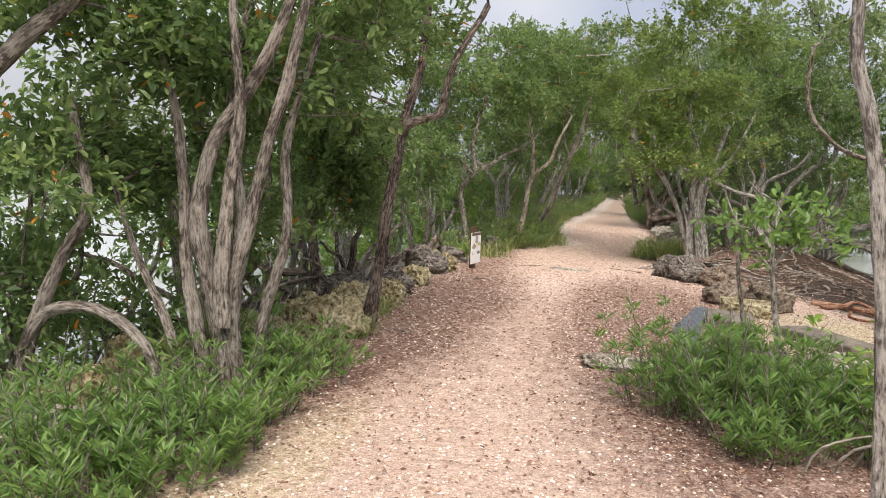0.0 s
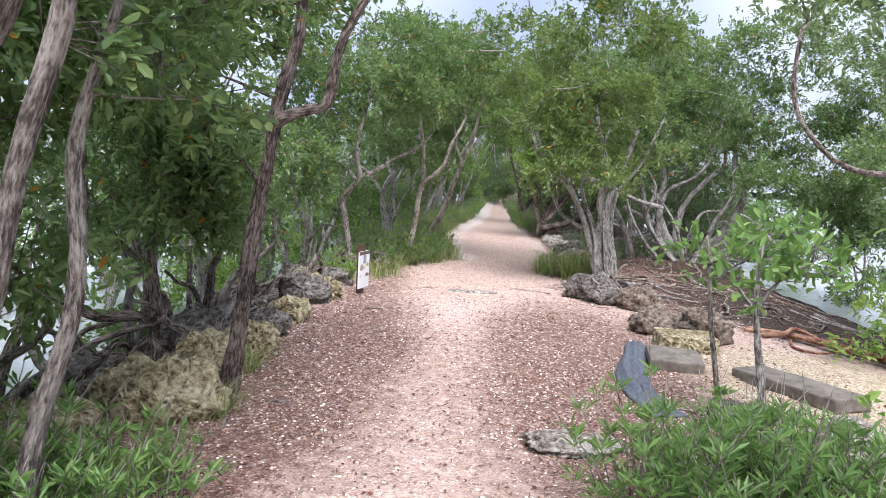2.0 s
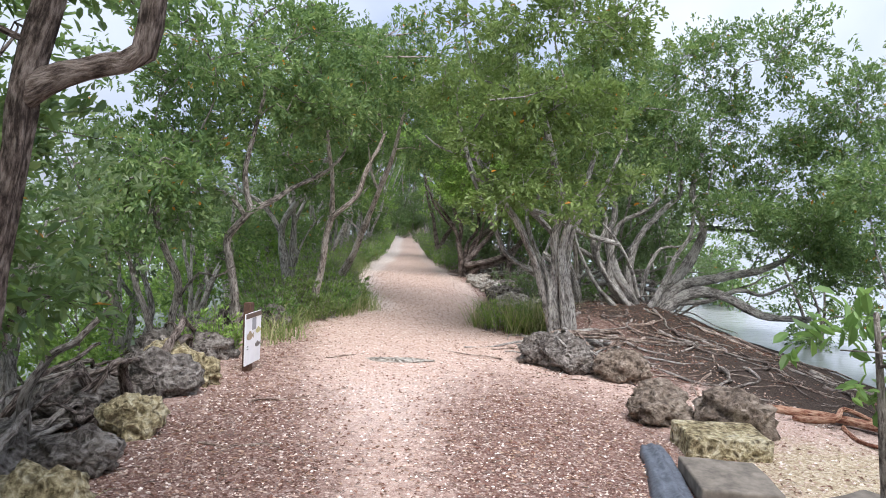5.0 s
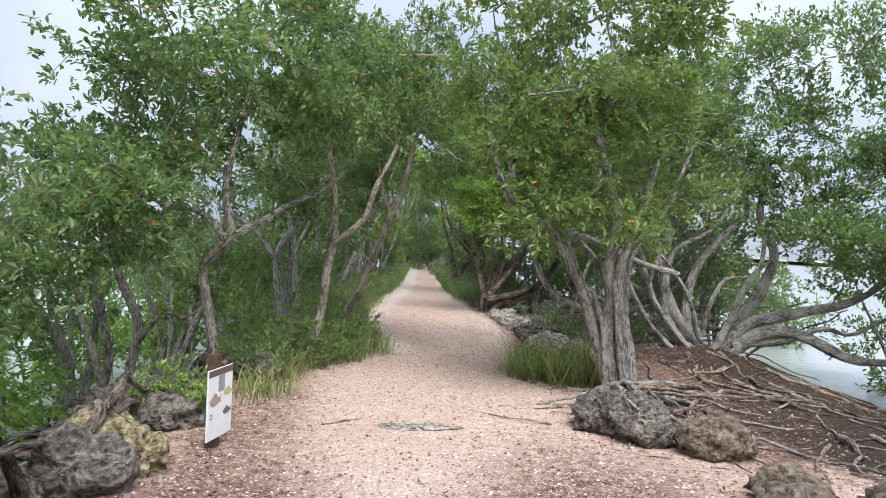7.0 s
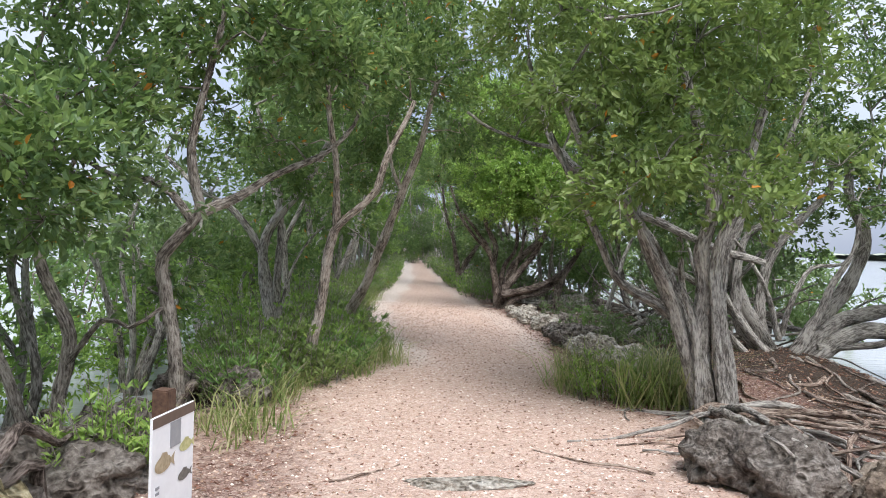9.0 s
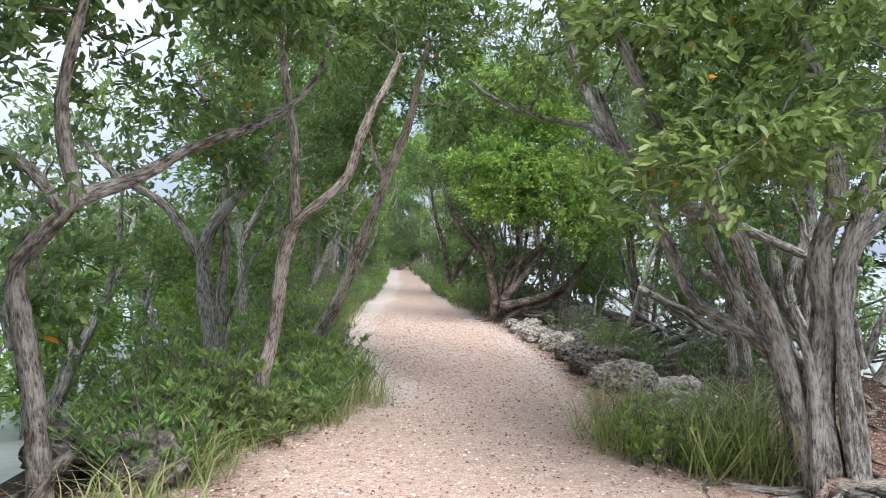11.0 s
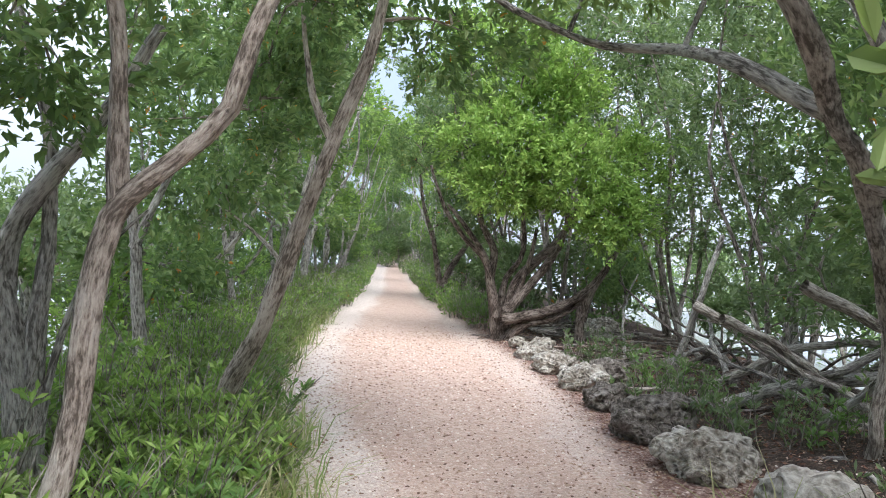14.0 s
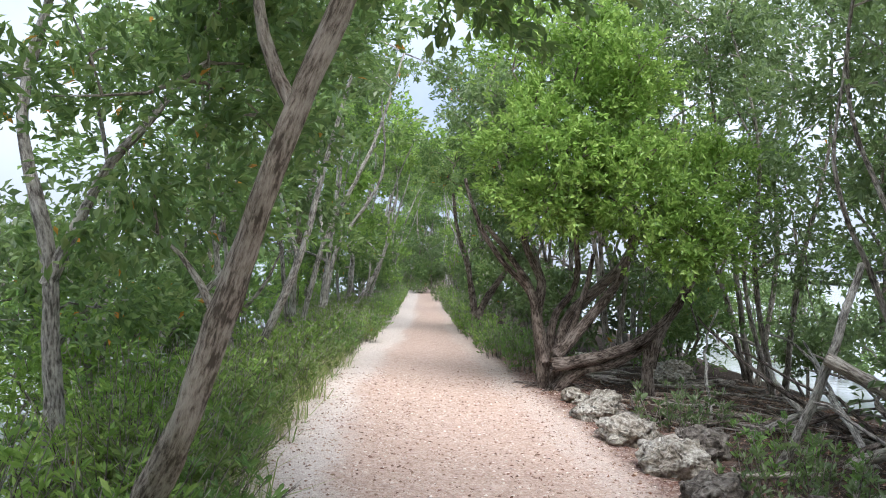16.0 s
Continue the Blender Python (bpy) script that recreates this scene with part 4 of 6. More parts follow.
tree("buttonwood_tree", (0.72, 21.8, -0.02),
     [([(0.62, 21.8, -0.1), (0.56, 21.8, 0.4), (0.48, 21.8, 0.85), (0.52, 21.8, 1.22), (0.32, 21.8, 1.65), (0.2, 21.8, 2.3)], 0.085, 0.025),
      ([(0.67, 21.8, -0.1), (0.75, 21.8, 0.5), (0.88, 21.8, 0.85), (1.2, 21.8, 1.18), (1.51, 21.8, 1.55), (1.8, 21.8, 2.2)], 0.09, 0.03),
      ([(0.72, 21.7, 0.0), (0.95, 21.6, 0.25), (1.36, 21.6, 0.36), (1.81, 21.6, 0.67), (2.02, 21.6, 0.95), (2.3, 21.5, 1.5)], 0.085, 0.03),
      ([(0.65, 21.85, -0.05), (0.66, 21.85, 0.45), (0.72, 21.9, 0.85), (0.95, 21.9, 1.25), (0.9, 21.9, 2.2)], 0.06, 0.02),
      ([(0.6, 21.9, 0.0), (0.5, 21.9, 0.6), (0.4, 21.9, 1.08), (0.06, 21.9, 1.46), (-0.22, 21.9, 1.86), (-0.4, 22, 2.4)], 0.055, 0.02),
      ([(1.75, 21.6, 0.6), (1.7, 21.5, 0.2), (1.72, 21.5, -0.1)], 0.06, 0.07),
      ([(0.61, 21.5, 0.31), (1.15, 21.5, 0.41), (1.59, 21.5, 0.6), (1.96, 21.5, 0.93), (2.11, 21.5, 1.22)], 0.075, 0.04),
      ([(0.69, 21.6, 0.4), (1.03, 21.6, 0.79), (1.28, 21.6, 1.12), (1.46, 21.6, 1.48), (1.51, 21.6, 1.9)], 0.07, 0.026),
      ([(0.58, 21.7, 0.31), (0.5, 21.7, 0.7), (0.35, 21.7, 1.21), (0.11, 21.7, 1.52), (-0.16, 21.7, 1.84)], 0.06, 0.022),
      ([(0.8, 21.7, 0.45), (0.92, 21.7, 0.84), (1.04, 21.7, 1.2), (1.09, 21.7, 1.56)], 0.05, 0.02),
      ([(1.73, 21.5, 0.32), (1.81, 21.5, 0.64), (1.93, 21.5, 0.9)], 0.055, 0.04)],
     [(0.6, 21.3, 2.9, 1.0, 0.7, 0.65, 420), (1.4, 21.1, 2.3, 0.85, 0.7, 0.6, 380), (0.5, 21.2, 2.1, 0.6, 0.5, 0.4, 220), (1.9, 21.0, 1.75, 0.55, 0.6, 0.4, 220), (0.8, 21.6, 3.6, 0.9, 0.8, 0.5, 280), (0.4, 22.0, 4.3, 1.0, 0.9, 0.6, 260), (1.6, 21.8, 3.5, 0.9, 0.8, 0.7, 260), (2.2, 21.4, 2.5, 0.6, 0.6, 0.6, 200)],
     23, "bright green buttonwood tree spreading from many low trunks", bark=BARK_DARK, leaf=LEAF_BRIGHT, size=0.08, per=12, roots=9, rough=0.12)
tree("buttonwood_tree", (0.3, 28.0, -0.02),
     [([(0.25, 28, -0.1), (0.22, 28, 0.4), (0.08, 28, 1.26), (-0.17, 28, 2.04), (-0.3, 28, 2.8)], 0.08, 0.025),
      ([(0.3, 28, -0.1), (0.35, 28, 0.5), (0.66, 28, 1.05), (0.94, 28, 1.45), (1.4, 28, 2.2)], 0.08, 0.025)],
     [(-0.2, 27.8, 3.3, 0.9, 0.9, 0.6, 260), (0.9, 27.6, 2.7, 0.9, 0.8, 0.6, 260), (0.7, 27.6, 3.9, 1.0, 0.9, 0.5, 240), (0.2, 27.6, 4.8, 1.1, 1.0, 0.7, 260), (1.2, 27.4, 3.8, 0.9, 0.8, 0.6, 220), (0.4, 27.4, 1.9, 0.5, 0.5, 0.5, 130)],
     24, "forked buttonwood tree beside the far path", bark=BARK_DARK, size=0.085, per=10, roots=4)
tree("sapling", (1.07, 6.5, -0.02),
     [([(1.07, 6.5, -0.05), (0.97, 6.5, 0.47), (0.91, 6.5, 0.86), (0.86, 6.5, 1.25)], 0.022, 0.010)],
     [(0.92, 6.5, 1.05, 0.22, 0.20, 0.18, 16)], 25, "thin buttonwood sapling with a few fresh leaves", "tree", bark=BARK, size=0.075, per=8, spread=0.09, leaf=LEAF_BUSH)
tree("sapling", (1.28, 6.3, -0.02),
     [([(1.28, 6.3, -0.05), (1.22, 6.3, 0.35), (1.16, 6.3, 0.7), (1.14, 6.3, 0.9), (1.16, 6.3, 1.3)], 0.030, 0.012),
      ([(1.15, 6.3, 0.82), (1.3, 6.35, 1.0), (1.5, 6.4, 1.12)], 0.014, 0.007),
      ([(1.16, 6.3, 0.78), (1.02, 6.25, 0.95), (0.88, 6.2, 1.05)], 0.014, 0.007)],
     [(1.5, 6.4, 1.12, 0.26, 0.24, 0.2, 13), (1.16, 6.3, 1.24, 0.26, 0.24, 0.2, 10), (0.9, 6.2, 1.04, 0.16, 0.2, 0.15, 7), (1.35, 6.3, 0.9, 0.2, 0.2, 0.14, 6)], 26, "young sapling with a tuft of broad green leaves", "tree", bark=BARK_GREY, size=0.095, per=8, spread=0.08, leaf=LEAF_BUSH)
tree("buttonwood_tree", (0.98, 2.8, -0.03),
     [([(0.98, 2.8, -0.08), (0.93, 2.8, 0.5), (0.885, 2.8, 1.06), (0.834, 2.8, 1.37), (0.756, 2.8, 1.79), (0.70, 2.8, 2.02), (0.73, 2.85, 2.5), (0.9, 2.9, 3.1)], 0.03, 0.018),
      ([(0.73, 2.8, 2.2), (1.0, 3.0, 2.6), (1.3, 3.2, 2.9)], 0.016, 0.010)],
     [(1.0, 3.0, 3.2, 0.7, 0.6, 0.3, 60), (1.4, 3.3, 3.0, 0.5, 0.5, 0.3, 45)], 27, "slim pale trunk standing at the path edge", bark=BARK_GREY, roots=3)
tree("mangrove_tree", (4.6, 8.6, -0.3),
     [([(4.6, 8.6, -0.35), (4.2, 8.4, 0.8), (3.6, 8.1, 1.7), (2.9, 7.6, 2.2), (2.3, 7.2, 2.5)], 0.08, 0.02),
      ([(3.5, 8.0, 1.78), (2.5, 7.1, 1.72), (1.75, 6.6, 1.74), (1.46, 6.5, 1.93), (1.32, 6.5, 2.2), (1.33, 6.5, 2.6)], 0.03, 0.012),
      ([(4.3, 8.5, 0.6), (4.5, 9.0, 1.4), (4.4, 9.4, 2.2)], 0.06, 0.02)],
     [(4.4, 9.3, 1.5, 0.7, 0.8, 0.4, 160), (4.3, 9.4, 2.5, 0.8, 0.8, 0.45, 170), (2.6, 7.3, 2.7, 0.7, 0.6, 0.3, 100), (1.6, 6.7, 2.75, 0.5, 0.4, 0.3, 60), (3.9, 8.0, 2.9, 0.9, 0.8, 0.4, 130), (2.9, 6.9, 3.3, 0.8, 0.7, 0.35, 110), (4.9, 9.8, 3.0, 0.8, 0.8, 0.5, 150)],
     28, "dark mangrove tree arching over the gravel clearing", bark=BARK_DARK, leaf=LEAF_DULL, size=0.06)
bush(3.5, 8.6, 0.6, 1.15, 544, "bright green young bush at the clearing edge", 150, LEAF_BRIGHT, 0.08)

# woods further along and behind
LEFT_WOODS = "mangrove woods on the bay side"
RIGHT_WOODS = "mangrove woods on the landward side"
wg = np.random.default_rng(77)
for k, (x, y, h) in enumerate([(-4.2, 6.4, 3.6), (-5.2, 6.2, 3.0), (-4.0, 8.2, 3.2), (-4.1, 10.0, 3.0), (-4.6, 4.2, 3.2), (-3.9, 20.5, 4.4), (-4.8, 21.6, 2.8), (-2.9, 21.6, 5.4),
                               (-4.2, 23.8, 3.4), (-2.8, 24.6, 5.8), (-4.6, 26.2, 6.0), (-2.8, 27.4, 6.0), (-3.7, 29.6, 6.2), (-2.7, 32.0, 6.4), (-4.2, 34.0, 6.4), (-2.8, 37.0, 6.6), (-3.2, 42.0, 6.8), (-2.7, 47.0, 7.0), (-2.4, 53.0, 7.2), (-1.2, 58.0, 7.5), (-0.9, 50.0, 7.2), (-0.4, 52.5, 7.4), (-1.6, 53.0, 5.0)]):
    far = y > 19
    auto_tree("mangrove_tree", x, y, h, 100 + k, "bushy green mangrove tree with thin grey trunks", (0.45 if far else 0.1, -0.2), 1.2 if not far else 1.55, 620 if far and h > 4 else (330 if y > 10.5 else 420),
              BARK_GREY if k % 2 else BARK, LEAF if k % 3 else LEAF_DULL, 0.085 if not far else 0.125, 9, 3, LEFT_WOODS, 0.24 if far else 0.56, 0.055)
for k, (x, y, h) in enumerate([(2.9, 18.6, 5.0), (4.6, 18.9, 4.8), (3.3, 21.7, 5.4), (5.9, 13.4, 3.5), (3.5, 17.4, 4.4), (4.0, 20.1, 4.6), (5.6, 22.5, 4.2), (2.4, 24.4, 5.6), (1.5, 26.2, 5.8), (3.8, 26.5, 5.2), (1.6, 30.5, 6.2), (1.2, 34.0, 6.4), (2.8, 33.0, 6.0),
                               (1.0, 38.0, 6.6), (1.2, 43.0, 6.8), (0.5, 49.0, 7.0), (0.2, 55.0, 7.4), (6.3, 11.4, 2.8), (6.8, 16.8, 3.4), (3.6, 4.2, 3.4), (4.4, 29.0, 5.2)]):
    far = y > 22
    auto_tree("mangrove_tree", x, y, h, 200 + k, "bushy green mangrove tree with grey forking trunks", (-0.35, -0.2), 1.25 if not far else 1.55, 620 if far else (960 if 17 < y < 22 else 760),
              BARK_GREY if k % 2 else BARK, LEAF_DULL if 17 < y < 22 or k % 3 else LEAF, 0.085 if not far else 0.125, 9, 3, RIGHT_WOODS, 0.24 if far else 0.2, 0.055 if far else 0.036)
# LEAF_BRIGHT puts the sunlit look of these bushes into the leaf colour.
for k in range(18):
    y = 11.6 + k * 1.5 + wg.uniform(-0.3, 0.3)
    bush(-4.6 + wg.uniform(-0.5, 0.35) + (0.7 if y > 18 else 0), y, 0.85, 1.5 + wg.uniform(0, 0.6), 400 + k, "low sunlit mangrove bush on the bay bank", 230, (LEAF_BRIGHT, LEAF_BUSH, LEAF_BRIGHT)[k % 3], 0.085, "bushes on the bay bank")
for k, (x, y, r, h) in enumerate([(2.6, 23.2, 0.8, 1.4), (1.6, 25.2, 0.8, 1.5), (3.2, 24.6, 1.0, 1.8), (1.5, 28.8, 0.8, 1.6), (1.2, 32.2, 0.8, 1.7), (1.0, 36.0, 0.8, 1.8), (0.9, 40.5, 0.9, 1.9), (5.2, 24.5, 1.2, 1.8),
                                  (-2.7, 34.6, 0.8, 1.8), (-2.7, 39.6, 0.8, 1.9), (-2.6, 44.5, 0.9, 2.0), (0.7, 46.0, 0.9, 2.0), (-0.9, 54.0, 1.4, 2.6), (-0.3, 47.5, 0.9, 2.2), (-0.9, 46.8, 0.9, 1.5), (-1.4, 49.5, 1.0, 2.6), (0.3, 52.0, 0.9, 2.0), (-2.2, 50.0, 0.9, 2.0), (6.6, 13.2, 0.8, 1.0), (4.9, 9.6, 0.7, 1.0)]):
    bush(x, y, r, h, 450 + k, "dense rounded green mangrove bush under the trees", 280, (LEAF, LEAF_DULL)[k % 2], 0.09 if y < 24 else 0.12, "bushes under the trees")
for k in range(14):
    y = 10.9 + k * 1.9 + wg.uniform(-0.4, 0.4)
    bush(-6.6 + wg.uniform(-0.7, 0.5), y, 1.25, 2.5 + wg.uniform(-0.3, 0.5), 480 + k, "mangrove bush standing in the shallow bay", 210, (LEAF, LEAF_BUSH)[k % 2], 0.135, "bushes in the shallow bay")
for k in range(9):
    y = 22.0 + k * 2.0 + wg.uniform(-0.4, 0.4)
    bush(7.6 + wg.uniform(-0.5, 0.8), y, 1.2, 2.7 + wg.uniform(-0.3, 0.6), 520 + k, "mangrove bush at the landward waterline", 210, (LEAF, LEAF_DULL)[k % 2], 0.13, "bushes at the landward waterline")
bush(-3.55, 4.95, 0.5, 0.9, 540, "dark green mangrove bush among the boulders", 150, LEAF, 0.08)
bush(-4.0, 3.7, 0.7, 1.7, 545, "dark green mangrove bush behind the many-stemmed buttonwood", 200, LEAF, 0.08)
bush(-4.7, 5.3, 0.8, 1.6, 546, "dark green mangrove bush at the bay edge", 200, LEAF, 0.085)
bush(-4.3, 8.9, 0.6, 0.9, 541, "dark green mangrove bush on the bay bank", 150, LEAF, 0.085)
for k, (x, y, h) in enumerate([(-4.4, 13.2, 3.4), (-4.4, 15.9, 3.3), (-5.6, 10.4, 3.6), (-4.3, 19.4, 3.0)]):
    auto_tree("mangrove_tree", x, y, h, 150 + k, "open mangrove tree with bare twisting grey limbs", (0.1, 0.0), 1.35, 300, BARK_GREY, LEAF_DULL, 0.10, 9, 4, LEFT_WOODS, 0.45, 0.06)
for k, (x, y, h) in enumerate([(-2.6, 29.4, 5.0), (-2.5, 34.5, 5.6), (-2.2, 40.0, 6.0), (-2.1, 45.5, 6.4), (-1.9, 51.5, 6.6), (0.9, 45.5, 6.4), (0.6, 41.0, 6.0), (-0.8, 62.0, 8.0), (0.4, 60.0, 7.5)]):
    auto_tree("mangrove_tree", x, y, h, 170 + k, "yellow-green mangrove tree closing in over the far path", (0.5 if x < -1 else -0.3, -0.3), 1.35, 560, BARK_GREY, (LEAF_BRIGHT, LEAF)[k % 2], 0.135, 9, 3, "mangroves over the far path", 0.16, 0.05)
for k, (x, y, h) in enumerate([(1.9, 23.8, 6.3), (3.7, 23.2, 5.8)]):
    auto_tree("mangrove_tree", x, y, h, 185 + k, "tall dull green mangrove tree behind the bright buttonwood", (-0.5, -0.2), 1.5, 640, BARK, LEAF_DULL, 0.085, 9, 3, RIGHT_WOODS, 0.5, 0.045)
# trees behind the walker
for k, (x, y, h) in enumerate([(-3.6, 0.8, 3.6), (-3.0, -2.5, 4.0), (3.4, 0.5, 3.8), (2.6, -3.0, 4.2), (-3.6, -6.5, 4.5), (3.0, -7.0, 4.5)]):
    auto_tree("mangrove_tree", x, y, h, 300 + k, "bushy green mangrove tree at the start of the path", (0, 0), 1.4, 380, BARK, LEAF, 0.08, 9, 3, "", 0.35, 0.06)


# ---- rocks and slabs ----
def rock(x, y, sx, sy, sz, seed, mat, label, turn=0, sink=0.28, detail=4, name="boulder", jag=1.7):
    bm = bmesh.new()
    bmesh.ops.create_icosphere(bm, subdivisions=detail, radius=1)
    off = Vector((seed * 3.17, seed * 1.71, seed * 0.93))
    for v in bm.verts:
        p = v.co.copy()
        d = 1 + 0.34 * noise.noise(p * 1.1 + off) + 0.16 * jag * noise.noise(p * 2.8 + off) + 0.09 * jag * noise.noise(p * 7.0 + off)
        cell = noise.voronoi(p * 4.5 + off)[0][0]
        d += 0.05 * jag * noise.noise(p * 15.0 + off) - 0.07 * jag * max(0.0, 0.32 - cell) / 0.32
        v.co = Vector((p.x * sx, p.y * sy, p.z * sz)) * d
    for f in bm.faces:
        f.smooth = True
    ob = part(name, bm, mat)
    ob.location = (x, y, ground_z(x, y) + sz * (1 - 2 * sink))
    ob.rotation_euler = (0, 0, turn)
    return tagged(ob, label, "rock")


OCHRE_L, GREY_L, PALE_L = "pitted ochre limestone boulder beside the path", "rough dark grey limestone boulder among roots", "pale weathered limestone rock along the path edge"
rock(-2.84, 5.05, 0.32, 0.30, 0.22, 1, ROCK_OCHRE, OCHRE_L)
rock(-2.52, 5.78, 0.33, 0.25, 0.27, 2, ROCK_OCHRE, OCHRE_L, 0.4)
rock(-2.60, 6.65, 0.25, 0.22, 0.23, 3, ROCK_OCHRE, OCHRE_L, 1.0)
rock(-2.36, 6.5, 0.12, 0.16, 0.13, 4, ROCK_OCHRE, OCHRE_L, 0.2, detail=3)
rock(-2.48, 7.35, 0.20, 0.20, 0.19, 5, ROCK_OCHRE, OCHRE_L, 2.0)
rock(-2.62, 8.05, 0.22, 0.20, 0.16, 6, ROCK_GREY, GREY_L, 0.7)
rock(-2.60, 8.85, 0.21, 0.19, 0.18, 7, ROCK_OCHRE, OCHRE_L, 1.4)
rock(-2.72, 9.75, 0.27, 0.25, 0.22, 8, ROCK_GREY, "mossy grey limestone boulder beside the path", 0.3)
rock(-2.55, 10.15, 0.20, 0.18, 0.17, 9, ROCK_OCHRE, OCHRE_L, 2.2)
rock(-2.85, 10.3, 0.28, 0.28, 0.22, 10, ROCK_OCHRE, OCHRE_L, 2.6)
rock(-2.72, 11.15, 0.28, 0.2, 0.18, 11, ROCK_GREY, GREY_L, 0.1)
rock(-2.45, 13.1, 0.2, 0.18, 0.2, 12, ROCK_GREY, GREY_L, 0.9)
rock(-2.92, 13.5, 0.3, 0.25, 0.2, 13, ROCK_GREY, GREY_L, 0.5)
rock(-3.25, 4.4, 0.35, 0.3, 0.25, 14, ROCK_OCHRE, OCHRE_L, 0.5)
rock(-3.0, 3.4, 0.25, 0.22, 0.2, 15, ROCK_OCHRE, OCHRE_L, 1.5)
rock(-2.75, 2.9, 0.25, 0.22, 0.16, 16, ROCK_PALE, PALE_L, 0.5)
rock(-3.1, 5.9, 0.3, 0.3, 0.25, 17, ROCK_GREY, GREY_L, 0.5)
rock(-3.2, 7.9, 0.4, 0.35, 0.25, 18, ROCK_GREY, GREY_L, 0.2)
rock(-3.2, 9.5, 0.4, 0.3, 0.25, 19, ROCK_GREY, GREY_L, 1.2)
rock(0.88, 11.35, 0.34, 0.27, 0.25, 20, ROCK_GREY, "large dark limestone boulder gripped by roots", -0.35)
rock(1.36, 11.0, 0.30, 0.26, 0.20, 81, ROCK_BROWN, "brown limestone boulder gripped by roots", 0.5)
rock(-3.00, 10.60, 0.30, 0.26, 0.21, 70, ROCK_GREY, GREY_L, 0.0)
rock(-3.30, 11.60, 0.35, 0.30, 0.24, 71, ROCK_GREY, GREY_L, 0.9)
rock(-3.50, 8.80, 0.30, 0.26, 0.21, 72, ROCK_GREY, GREY_L, 1.8)
rock(-3.00, 12.20, 0.28, 0.24, 0.20, 73, ROCK_GREY, GREY_L, 2.7)
rock(-3.60, 10.20, 0.35, 0.30, 0.24, 74, ROCK_GREY, GREY_L, 3.6)
rock(-2.95, 7.20, 0.30, 0.26, 0.21, 75, ROCK_GREY, GREY_L, 4.5)
rock(-3.40, 6.70, 0.30, 0.26, 0.21, 76, ROCK_GREY, GREY_L, 5.4)
rock(0.70, 11.65, 0.34, 0.28, 0.22, 21, ROCK_GREY, GREY_L, 0.6)
rock(1.38, 9.95, 0.22, 0.2, 0.14, 22, ROCK_BROWN, "low brown weathered rock at the clearing", 0.6)
rock(1.2, 9.5, 0.24, 0.24, 0.15, 23, ROCK_BROWN, "broad brown weathered rock at the clearing", 0.2)
rock(1.68, 9.25, 0.28, 0.34, 0.21, 24, ROCK_BROWN, "brown layered rock at the clearing", 0.3)
rock(1.16, 6.42, 0.2, 0.15, 0.11, 25, ROCK_GREY, GREY_L, 0.3)
rock(-0.02, 5.75, 0.26, 0.15, 0.07, 26, ROCK_PALE, "flat pale stone half buried in the path edge", 0.1)
rock(1.65, 6.0, 0.24, 0.2, 0.14, 27, ROCK_PALE, PALE_L, 0.4)
for k, (x, y, sx, sy, sz, m) in enumerate([(0.92, 16.75, 0.27, 0.26, 0.19, 1), (1.0, 15.95, 0.30, 0.27, 0.17, 0), (1.22, 15.15, 0.36, 0.30, 0.16, 3), (1.0, 14.5, 0.22, 0.2, 0.13, 3), (0.92, 17.7, 0.2, 0.22, 0.14, 1),
                                           (0.95, 18.45, 0.22, 0.25, 0.16, 0), (0.85, 19.3, 0.2, 0.25, 0.15, 0), (0.80, 20.1, 0.17, 0.2, 0.13, 2), (0.98, 20.6, 0.17, 0.2, 0.14, 0), (0.78, 21.0, 0.14, 0.15, 0.10, 2),
                                           (1.3, 17.2, 0.2, 0.2, 0.14, 1), (1.3, 18.9, 0.2, 0.2, 0.14, 1), (2.3, 22.5, 0.3, 0.25, 0.2, 2), (1.5, 23.5, 0.25, 0.25, 0.18, 2)]):
    rock(x, y, sx, sy, sz, 40 + k, (ROCK_PALE, ROCK_GREY, ROCK_PALE, ROCK_WHITE)[m], (PALE_L, GREY_L, PALE_L, "smooth bleached limestone rock beside the grass")[m], k * 0.7)


def slab(x, y, lx, ly, h, turn, tilt, seed, mat, label):
    g = np.random.default_rng(seed)
    bm = bmesh.new()
    bmesh.ops.create_cube(bm, size=1)
    bmesh.ops.scale(bm, vec=(lx, ly, h), verts=bm.verts)
    bmesh.ops.bevel(bm, geom=bm.edges[:], offset=0.014, segments=2, profile=0.6, affect="EDGES")
    bmesh.ops.subdivide_edges(bm, edges=[e for e in bm.edges if e.calc_length() > 0.08], cuts=7, use_grid_fill=True)
    off = Vector((seed * 2.1, seed, 0))
    for v in bm.verts:
        v.co += v.co.normalized() * 0.020 * noise.noise(v.co * 3 + off) + Vector((0, 0, 0.006 * noise.noise(v.co * 11 + off)))
    for f in bm.faces:
        f.smooth = True
    ob = part("stone_slab", bm, mat)
    ob.location = (x, y, ground_z(x, y) + h * (0.42 if h > 0.06 else -0.22))
    ob.rotation_euler = (tilt, tilt * 0.5, turn)
    return tagged(ob, label, "slab")


slab(1.10, 8.05, 0.46, 0.52, 0.11, -0.12, 0.03, 1, SLAB_STONE, "weathered dark square concrete slab lying on gravel")
slab(1.88, 7.35, 0.34, 1.05, 0.11, 0.42, -0.04, 2, SLAB_STONE, "long weathered grey stone slab lying on gravel")
slab(1.38, 8.80, 0.56, 0.40, 0.17, -0.06, 0.02, 3, ROCK_OCHRE, "flat-topped tan limestone block")
